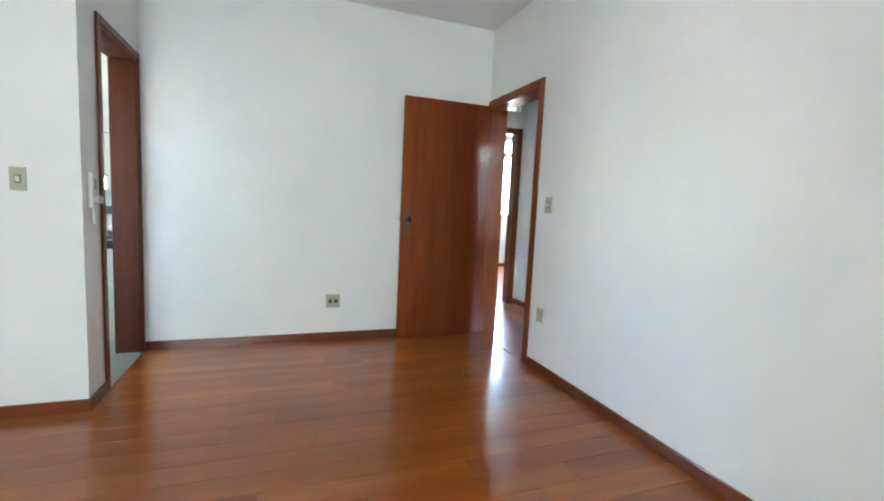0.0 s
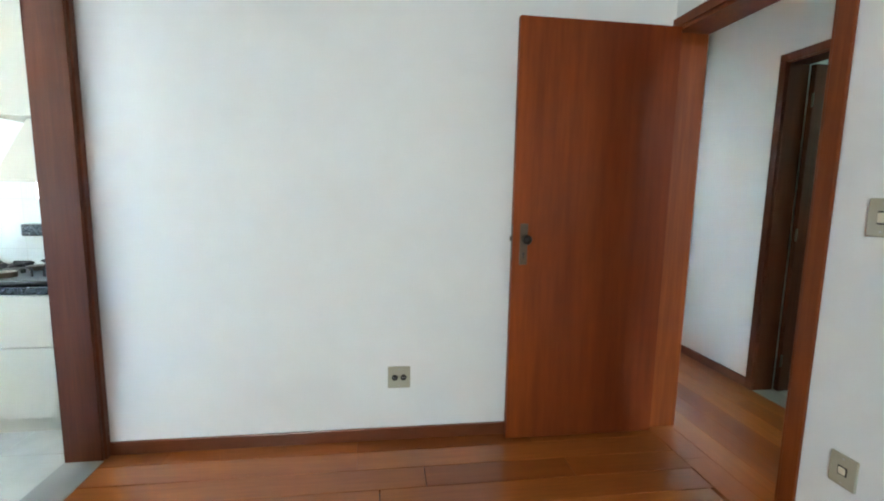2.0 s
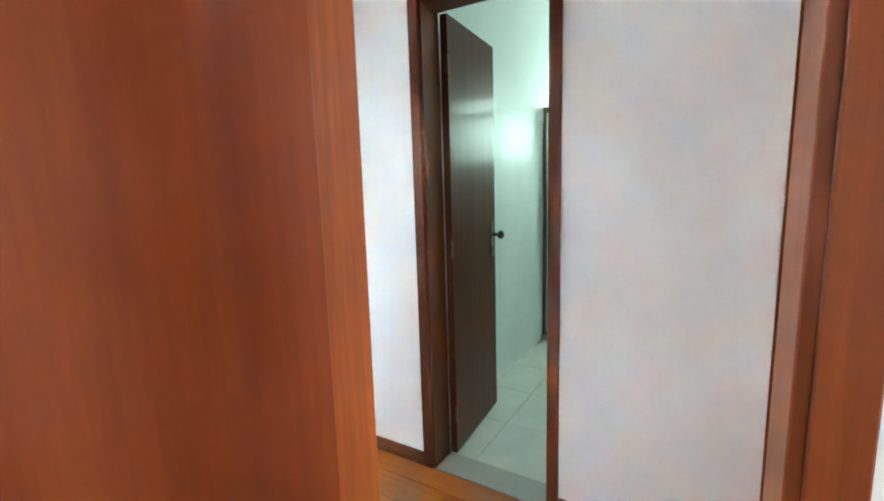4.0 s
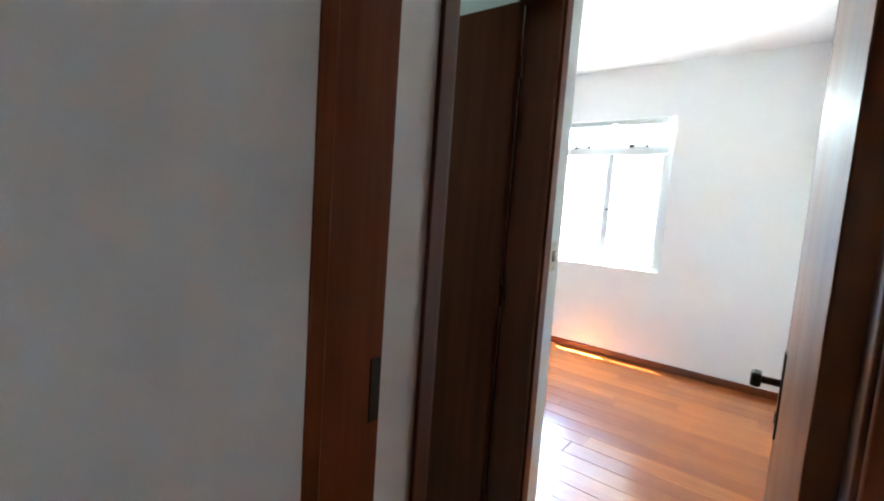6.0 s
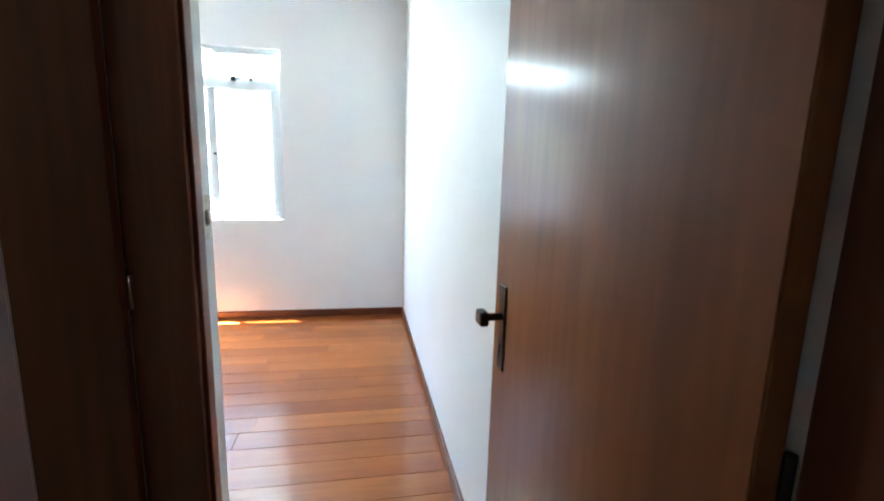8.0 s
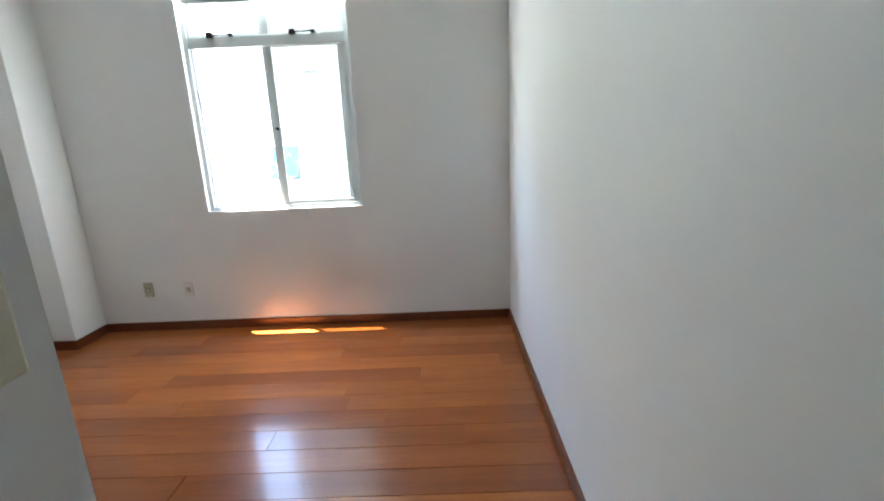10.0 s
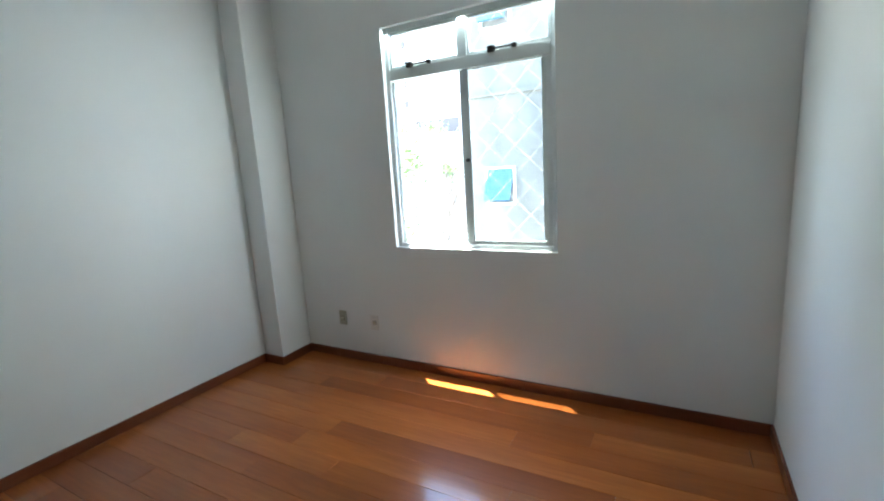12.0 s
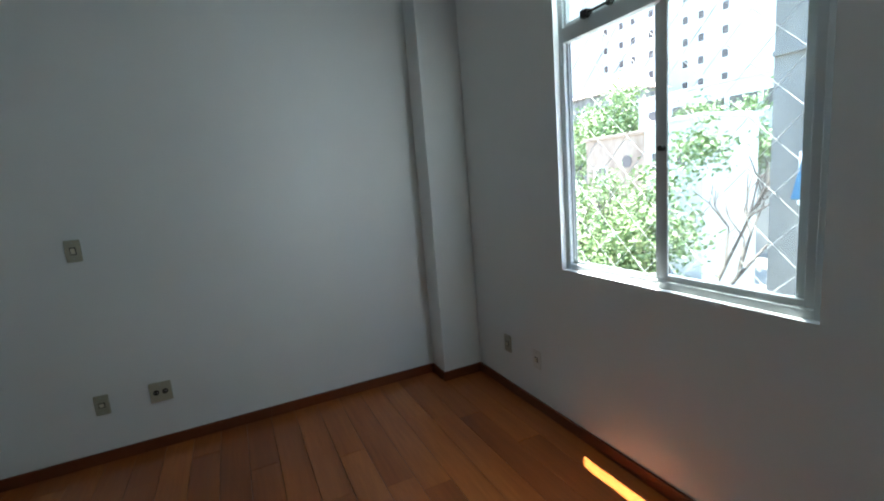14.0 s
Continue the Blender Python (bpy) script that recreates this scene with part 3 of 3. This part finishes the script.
WALLTILE_X, _mp = tile_mat("white_wall_tile_x", (0.72, 0.76, 0.73), (0.62, 0.66, 0.63), (0.3, 0.3), 0.4)
_mp.inputs["Rotation"].default_value = (math.pi / 2, 0, math.pi / 2)
WALLTILE_Y, _mp = tile_mat("white_wall_tile_y", (0.72, 0.76, 0.73), (0.62, 0.66, 0.63), (0.3, 0.3), 0.4)
_mp.inputs["Rotation"].default_value = (math.pi / 2, 0, 0)


def tile_floor(name, x0, y0, x1, y1, size, label):
    base = tagged(part(name, box(x0, y0, -0.03, x1, y1, -0.004), STONE), label, "floor", kind="structure")
    me = bpy.data.meshes.new("tile")
    bm = box(-size / 2 + 0.0015, -size / 2 + 0.0015, -0.012, size / 2 - 0.0015, size / 2 - 0.0015, 0.0)
    bmesh.ops.bevel(bm, geom=[e for e in bm.edges if all(v.co.z > -0.001 for v in e.verts)], offset=0.001, segments=1, affect="EDGES")
    bm.to_mesh(me)
    bm.free()
    me.materials.append(FLOORPLAIN)
    y = y0 + size / 2
    while y - size / 2 < y1 - 0.01:
        x = x0 + size / 2
        while x - size / 2 < x1 - 0.01:
            ob = new("tile", me)
            ob.parent = base
            ob.location = (x, y, 0)
            x += size
        y += size


FLOORPLAIN, _t, _b = material("pale_ceramic_tile", (0.55, 0.55, 0.50), 0.22)
_t.links.new(mix_color(_t, ramp(_t, noise_tex(_t, 4, 5), 0.3, 0.7), (0.5, 0.5, 0.45), (0.6, 0.6, 0.55)), _b.inputs["Base Color"])
CABINET = paint("cream_laminate", (0.55, 0.51, 0.42), 0.4)
GRANITE, _t, _b = material("black_granite", (0.02, 0.024, 0.024), 0.18)
_t.links.new(mix_color(_t, ramp(_t, noise_tex(_t, 90, 3), 0.5, 0.75), (0.012, 0.016, 0.016), (0.06, 0.065, 0.065)), _b.inputs["Base Color"])
wall("kitchen_wall_tiles", "y", 0.792, 0.8, -5.97, -2.9, 0, H, [(-5.6, -4.6, 1.15, 2.05), (-3.52, -3.22, 1.2, 1.345)], "white glazed kitchen wall tiles", WALLTILE_Y)
cab = thing("base_cabinet", Matrix.Translation((-3.42, 0.2, 0)), "cream laminate kitchen base cabinet with plain doors", "cabinet")
part("body", box(-1.0, 0.02, 0.09, 0.5, 0.58, 0.745), CABINET, cab)
part("plinth", box(-1.0, 0.06, 0, 0.5, 0.56, 0.09), CABINET, cab)
for k in range(3):
    for lo, hi in ((0.1, 0.47), (0.476, 0.74)):
        part("door", box(-0.998 + k * 0.5, 0.002, lo, -0.502 + k * 0.5, 0.02, hi, bevel=0.002), CABINET, cab)
tagged(part("countertop", box(-4.45, 0.185, 0.746, -2.905, 0.785, 0.786, bevel=0.004), GRANITE), "black granite kitchen countertop on cream cabinets", "countertop")
bm = box(-3.55, 0.69, 0.985, -2.905, 0.79, 1.055, bevel=0.005)
tagged(part("granite_shelf", bm, GRANITE), "black granite wall shelf above the countertop", "shelf")
ck = thing("cooktop", Matrix.Translation((-3.25, 0.47, 0.787)), "black glass gas cooktop with iron pan grates", "cooktop")
part("plate", box(-0.3, -0.24, 0, 0.3, 0.24, 0.02, bevel=0.006), BLACK, ck)
for gx in (-0.15, 0.15):
    for gy in (-0.11, 0.11):
        g = part("burner", rod((gx, gy, 0.02), (gx, gy, 0.045), 0.045, sides=20), OLDBRASS, ck)
        bm = bmesh.new()
        for ang in range(4):
            c, s2 = math.cos(ang * math.pi / 2), math.sin(ang * math.pi / 2)
            add_rod(bm, (gx + c * 0.03, gy + s2 * 0.03, 0.065), (gx + c * 0.12, gy + s2 * 0.1, 0.065), 0.006, sides=8)
            add_rod(bm, (gx + c * 0.12, gy + s2 * 0.1, 0.065), (gx + c * 0.12, gy + s2 * 0.1, 0.02), 0.006, sides=8)
        part("grate", bm, BLACK, ck)
up = thing("wall_cabinet", Matrix.Translation((-3.53, 0.45, 1.64)), "cream laminate kitchen wall cabinet", "cabinet")
part("body", box(0, 0.018, 0, 0.62, 0.34, 0.75), CABINET, up)
for k in range(2):
    part("door", box(0.002 + k * 0.31, 0, 0.0, 0.308 + k * 0.31, 0.018, 0.75, bevel=0.002), CABINET, up)
bm = bmesh.new()
hv = [bm.verts.new(v) for v in ((-3.45, 0.4, 1.31), (-2.905, 0.4, 1.31), (-2.905, 0.79, 1.31), (-3.45, 0.79, 1.31), (-3.33, 0.5, 1.635), (-2.905, 0.5, 1.635), (-2.905, 0.79, 1.635), (-3.33, 0.79, 1.635))]
for idx in ((0, 3, 2, 1), (4, 5, 6, 7), (0, 1, 5, 4), (1, 2, 6, 5), (2, 3, 7, 6), (3, 0, 4, 7)):
    bm.faces.new([hv[i] for i in idx])
bmesh.ops.bevel(bm, geom=list(bm.edges), offset=0.004, segments=1, affect="EDGES")
hood = thing("range_hood", Matrix.Identity(4), "beige sloping range hood under wall cabinet", "range hood")
part("body", bm, CABINET, hood)
part("rim", box(-3.455, 0.392, 1.296, -2.905, 0.79, 1.309, bevel=0.003), CABINET, hood)
# crumpled dark cloth on the counter
bm = bmesh.new()
bmesh.ops.create_grid(bm, x_segments=28, y_segments=20, size=0.5)
for v in bm.verts:
    d = 1 - min(1, (abs(v.co.x) * 2) ** 4) * 0.6
    n = noise.noise(Vector((v.co.x * 7, v.co.y * 5, 1.7))) + 0.5 * noise.noise(Vector((v.co.x * 17, v.co.y * 13, 4)))
    v.co = Vector((v.co.x * 0.55 - 3.75, v.co.y * 0.42 + 0.45, 0.79 + max(0.004, 0.06 * d + 0.045 * n)))
bmesh.ops.solidify(bm, geom=list(bm.faces), thickness=0.006)
CLOTH, _t, _b = material("dark_striped_cloth", (0.04, 0.04, 0.042), 0.85)
w = _t.nodes.new("ShaderNodeTexWave")
w.inputs["Scale"].default_value, w.inputs["Distortion"].default_value = 9, 3
co = _t.nodes.new("ShaderNodeTexCoord")
_t.links.new(co.outputs["Object"], w.inputs["Vector"])
_t.links.new(mix_color(_t, ramp(_t, w.outputs["Fac"], 0.75, 0.95), (0.03, 0.03, 0.032), (0.3, 0.3, 0.3)), _b.inputs["Base Color"])
tagged(part("folded_cloth", bm, CLOTH, smooth=True), "crumpled dark striped cloth lying on the countertop", "cloth")

# ---- bathroom ----
TILE_H = 1.83
tagged(part("bath_wall_tiles_left", box(HX + 0.13, 0.482, 0, 3.9, 0.49, TILE_H), WALLTILE_Y), "pale green-white glazed bathroom wall tiles", "wall tiles", kind="structure")
tagged(part("bath_wall_tiles_far", box(3.892, -1.0, 0, 3.9, 0.482, 1.5), WALLTILE_X), "pale green-white glazed tiles in the shower", "wall tiles", kind="structure")
tagged(part("bath_wall_tiles_right", box(BX + 0.13, -1.0, 0, 3.89, -0.992, TILE_H), WALLTILE_Y), "pale green-white glazed bathroom wall tiles", "wall tiles", kind="structure")
sh = thing("shower_enclosure", Matrix.Translation((2.99, 0, 0)), "bronze-framed glass shower enclosure with sliding door", "shower enclosure")
part("curb", box(-0.04, -0.99, 0, 0.04, 0.48, 0.035, bevel=0.004), STONE, sh)
SHB = material("bronze_anodised", (0.14, 0.12, 0.075), 0.4, 0.7)[0]
part("top_rail", box(-0.022, -0.99, 1.90, 0.022, 0.48, 1.945, bevel=0.003), SHB, sh)
part("bottom_rail", box(-0.022, -0.99, 0.036, 0.022, 0.48, 0.062, bevel=0.003), SHB, sh)
part("side_rail", box(-0.018, 0.452, 0.062, 0.018, 0.48, 1.90, bevel=0.003), SHB, sh)
part("side_rail", box(-0.018, -0.99, 0.062, 0.018, -0.965, 1.90, bevel=0.003), SHB, sh)
FROST = glass_mat("frosted_glass", (0.9, 0.93, 0.9), 0.25)
pn = part("glass_panel", box(-0.012, -0.25, 0.064, -0.004, 0.44, 1.9), GLASS, sh)
pn.visible_shadow = False
part("glass_panel", box(0.004, -0.96, 0.064, 0.012, -0.2, 1.9), FROST, sh)
part("stile", box(-0.014, 0.37, 0.064, -0.002, 0.448, 1.9, bevel=0.002), ALU, sh, "pale metal stile")
part("pull_knob", rod((-0.03, 0.39, 0.98), (-0.012, 0.39, 0.98), 0.012, sides=12), BLACK, sh)

# ---- outdoors ----
GROUNDZ = -5.0
GRD, _t, _b = material("pale_paving", (0.22, 0.21, 0.19), 0.9)
_t.links.new(mix_color(_t, ramp(_t, noise_tex(_t, 0.25, 5), 0.35, 0.65), (0.15, 0.145, 0.13), (0.27, 0.26, 0.24)), _b.inputs["Base Color"])
bm = bmesh.new()
bmesh.ops.create_grid(bm, x_segments=8, y_segments=8, size=1500)
tagged(part("ground", bm, GRD), "pale paved ground below the building", "ground", kind="structure").location = (0, 0, GROUNDZ)
FACADE, _t, _b = material("weathered_grey_render", (0.5, 0.5, 0.48), 0.85)
_t.links.new(mix_color(_t, ramp(_t, noise_tex(_t, 0.9, 6, (1, 1, 0.4), rough=0.65), 0.35, 0.7), (0.1, 0.092, 0.082), (0.22, 0.21, 0.19)), _b.inputs["Base Color"])
bump(_t, _b, noise_tex(_t, 12, 4), 0.3, 0.02)
TEAL = material("blue_window_glass", (0.05, 0.11, 0.16), 0.1)[0]
WHITEF = material("white_window_frame", (0.75, 0.75, 0.73), 0.5)[0]
DARKGL = material("far_window_glass", (0.10, 0.08, 0.075), 0.6)[0]
RENDERW = paint("far_white_render", (0.48, 0.465, 0.44), 0.8)
ROOFT = material("old_roof_tile", (0.2, 0.15, 0.12), 0.8)[0]


def building(name, label, x0, y0, x1, y1, z1, mat, wins, win_size, win_mat, frame=0.04, ledge=None, tilt=0.0):
    """A block with a parapet roof; wins are places on its faces towards the flat: (face, along, height)."""
    ob = thing(name, Matrix.Identity(4), label, "building", "buildings outside")
    part("wall", box(x0, y0, GROUNDZ - 0.05, x1, y1, z1), mat, ob)
    part("roof", box(x0 - 0.12, y0 - 0.12, z1, x1 + 0.12, y1 + 0.12, z1 + 0.18, bevel=0.02), mat, ob)
    w, h = win_size
    pm, fm = bpy.data.meshes.new("pane"), bpy.data.meshes.new("window")
    bm = box(-w / 2, -0.02, -h / 2, w / 2, 0.02, h / 2)
    bm.to_mesh(pm), bm.free()
    pm.materials.append(win_mat)
    bm = bmesh.new()
    for a in ((-w / 2 - frame, -w / 2, -h / 2 - frame, h / 2 + frame), (w / 2, w / 2 + frame, -h / 2 - frame, h / 2 + frame), (-w / 2, w / 2, h / 2, h / 2 + frame), (-w / 2, w / 2, -h / 2 - frame, -h / 2)):
        add_box(bm, a[0], -0.02, a[2], a[1], 0.06, a[3])
    bm.to_mesh(fm), bm.free()
    fm.materials.append(WHITEF)
    for face, along, z in wins:
        m = pose(along, y1, z) if face == "y" else pose(x0, along, z, 0, 0, 90)
        wd = new("window", fm)
        wd.parent, wd.matrix_basis = ob, m
        pn = new("pane", pm)
        pn.parent = wd
        pn.matrix_basis = Matrix.Translation((0, 0.02, h / 2)) @ Matrix.Rotation(tilt, 4, "X") @ Matrix.Translation((0, 0, -h / 2))
    for z in ledge or ():
        part("ledge", box(x0, y1, z, x1, y1 + 0.05, z + 0.06), mat, ob)
    return ob


building("neighbour_building", "weathered grey rendered apartment block with teal windows", -7.0, -17, 4.25, -10.0, 9.5, FACADE,
         [("y", x, z) for x in (3.62, 0.6, -2.4) for z in (-1.9, 1.05, 4.0, 6.95)], (0.48, 0.6), TEAL, 0.035, (2.6, 5.55), radians(24))
building("distant_tower", "tall pale apartment tower with many small windows", 38, -82, 78, -66, 42, RENDERW,
         [("y", 40.5 + 2.9 * k + (0.5 if k % 2 else 0), 6 + 3.0 * j) for k in range(13) for j in range(9)], (0.9, 1.1), DARKGL, 0.1)
building("distant_tower", "tall pale apartment tower with many small windows", 62, -70, 88, -50, 38, RENDERW,
         [("y", 63.5 + 3.0 * k, 5 + 3.0 * j) for k in range(8) for j in range(9)], (1.2, 1.3), DARKGL, 0.1)
building("long_house", "long white building with a band of windows", 15.5, -48, 27, -34, 6.2, RENDERW,
         [("y", 16.8 + 2.1 * k, 4.7) for k in range(5)], (1.8, 1.1), DARKGL, 0.08)
building("white_house", "small white rendered house with few windows", 12.3, -24, 15.0, -20.4, 2.95, RENDERW,
         [("y", 13.2, 1.4), ("y", 14.4, 1.4), ("y", 13.2, -1.6)], (0.42, 0.75), DARKGL, 0.05)
BROWN, _t, _b = material("stained_brown_render", (0.3, 0.22, 0.16), 0.9)
_t.links.new(mix_color(_t, ramp(_t, noise_tex(_t, 1.2, 6, (1, 1, 0.5), rough=0.65), 0.3, 0.7), (0.2, 0.14, 0.1), (0.36, 0.28, 0.22)), _b.inputs["Base Color"])
bh = building("brown_house", "stained brown house with a round dark window", 17.6, -31, 22.4, -24, 2.95, BROWN, [("y", 21.2, 0.8)], (0.9, 1.0), DARKGL, 0.06)
part("round_window", rod((19.25, -24.03, 1.55), (19.25, -23.97, 1.55), 0.34, sides=28), DARKGL, bh, "round dark window")
gh = building("gable_house", "grey house with a weathered hip roof", 45.5, -61, 57, -53.4, 11.3, FACADE,
              [("y", 48 + 3.0 * k, 9.2) for k in range(3)], (1.2, 1.3), DARKGL, 0.08)
bm = bmesh.new()
rv = [bm.verts.new(v) for v in ((44.9, -61.6, 11.5), (57.6, -61.6, 11.5), (57.6, -52.8, 11.5), (44.9, -52.8, 11.5), (49.5, -57.2, 14.6), (53, -57.2, 14.6))]
for idx in ((0, 3, 2, 1), (0, 1, 5, 4), (1, 2, 5), (2, 3, 4, 5), (3, 0, 4)):
    bm.faces.new([rv[i] for i in idx])
part("hip_roof", bm, ROOFT, gh, "dark weathered tile roof")
bm = box(8.5, -19.6, GROUNDZ, 15.5, -19.45, GROUNDZ + 1.6)
add_box(bm, 8.45, -19.65, GROUNDZ + 1.6, 15.55, -19.4, GROUNDZ + 1.68)
tagged(part("garden_wall", bm, RENDERW), "low white rendered garden wall beside the court", "wall")

LEAF, _t, _b = material("green_leaves", (0.07, 0.13, 0.035), 0.55)
_g = _t.nodes.new("ShaderNodeNewGeometry")
_t.links.new(mix_color(_t, _g.outputs["Random Per Island"], (0.07, 0.13, 0.035), (0.26, 0.32, 0.14)), _b.inputs["Base Color"])
BARK = material("grey_bark", (0.12, 0.1, 0.085), 0.9)[0]


def tree(name, label, x, y, height, crown_r, crown_z, leaves, leaf, seed, bare=False):
    rnd = random.Random(seed)
    ob = thing(name, Matrix.Translation((x, y, GROUNDZ)), label, "tree", "trees outside")
    bm = bmesh.new()
    tips = []

    def limb(a, d, ln, r, depth):
        b = a + d * ln
        add_rod(bm, a, b, r, 8, r * 0.68)
        tips.append(b)
        if depth:
            for _ in range(rnd.choice((2, 3))):
                nd = (d + Vector((rnd.uniform(-1, 1), rnd.uniform(-1, 1), rnd.uniform(-0.15, 0.75))) * 0.75).normalized()
                limb(b, nd, ln * rnd.uniform(0.55, 0.8), r * 0.62, depth - 1)
    limb(Vector((0, 0, -0.05)), Vector((rnd.uniform(-0.08, 0.08), rnd.uniform(-0.08, 0.08), 1)).normalized(), height * 0.4, height * 0.018, 4)
    part("trunk", bm, BARK, ob)
    clumps = [Vector((rnd.gauss(0, 1), rnd.gauss(0, 1), rnd.gauss(0, 0.75))).normalized() * crown_r * rnd.uniform(0.35, 1.0) + Vector((0, 0, crown_z)) for _ in range(24)]
    if bare:
        clumps = tips[-14:]
    verts, faces = [], []
    for _ in range(leaves):
        c = rnd.choice(clumps) + Vector((rnd.gauss(0, 1), rnd.gauss(0, 1), rnd.gauss(0, 0.8))) * (crown_r * 0.2)
        q = Euler((rnd.uniform(-1.2, 1.2), rnd.uniform(-1.2, 1.2), rnd.uniform(0, 6.3))).to_matrix()
        s = leaf * rnd.uniform(0.6, 1.3)
        n = len(verts)
        verts += [c + q @ Vector(v) * s for v in ((0, -0.5, 0), (0.28, 0, 0.06), (0, 0.5, 0), (-0.28, 0, 0.06))]
        faces += [(n, n + 1, n + 2), (n, n + 2, n + 3)]
    me = bpy.data.meshes.new("crown")
    me.from_pydata(verts, [], faces)
    me.materials.append(LEAF)
    cr = new("crown", me)
    cr.parent = ob
    return ob


tree("leafy_tree", "dense green leafy tree in front of the houses", 10.7, -13.6, 5.4, 2.3, 3.9, 16000, 0.17, 3)
tree("leafy_tree", "dense green leafy tree in front of the houses", 16.6, -18.5, 5.4, 2.2, 4.2, 9000, 0.2, 5)
tree("leafy_tree", "broad green tree behind the brown house", 33.5, -38, 10, 4.4, 9.3, 9000, 0.4, 8)
tree("leafy_tree", "broad green tree behind the brown house", 39.5, -40, 10, 4.0, 9.4, 7000, 0.4, 15)
tree("leafy_tree", "green street tree before the long white building", 16.2, -28.5, 8.0, 2.2, 7.2, 6000, 0.24, 18)
tree("leafy_tree", "green street tree before the long white building", 19.6, -30.0, 8.2, 2.3, 7.4, 6000, 0.24, 23)
tree("slim_tree", "slim tree with a small sparse crown", 7.7, -13.5, 6.0, 0.75, 6.6, 900, 0.13, 12)
tree("bare_tree", "thin forked nearly bare tree in the court", 14.0, -26.2, 6.6, 0.9, 6.0, 260, 0.2, 29, True)

# ---- floor boards and tiles ----
plank_floor("floor_living", -5.5, -7.0, 0.0, 0.0, 0.145, -0.69, 4, joints=((-0.4, -0.577),), notch=(-1.0, -2.77, 0.0))
plank_floor("floor_hall", 0.0, -1.13, HX, 1.2, 0.145, 0.0, 9, True)
plank_floor("floor_bedroom", XR, YW, XL, -1.13, 0.143, -4.199, 21, joints=((-4.199, 0.96), (-3.484, 0.965), (-3.913, 2.93)), notch=(YB, XR, BX))
plank_floor("floor_room", -0.5, 1.2, 3.9, 4.3, 0.145, 1.2, 31)
tile_floor("floor_kitchen", -5.97, -0.868, -2.93, 0.79, 0.45, "pale grey ceramic tile kitchen floor")
tile_floor("floor_bathroom", HX + 0.14, -1.0, 3.9, 0.49, 0.4, "pale ceramic tile bathroom floor")
tile_floor("floor_suite", BX + 0.135, -1.99, 3.25, -1.12, 0.4, "pale ceramic tile suite bathroom floor")
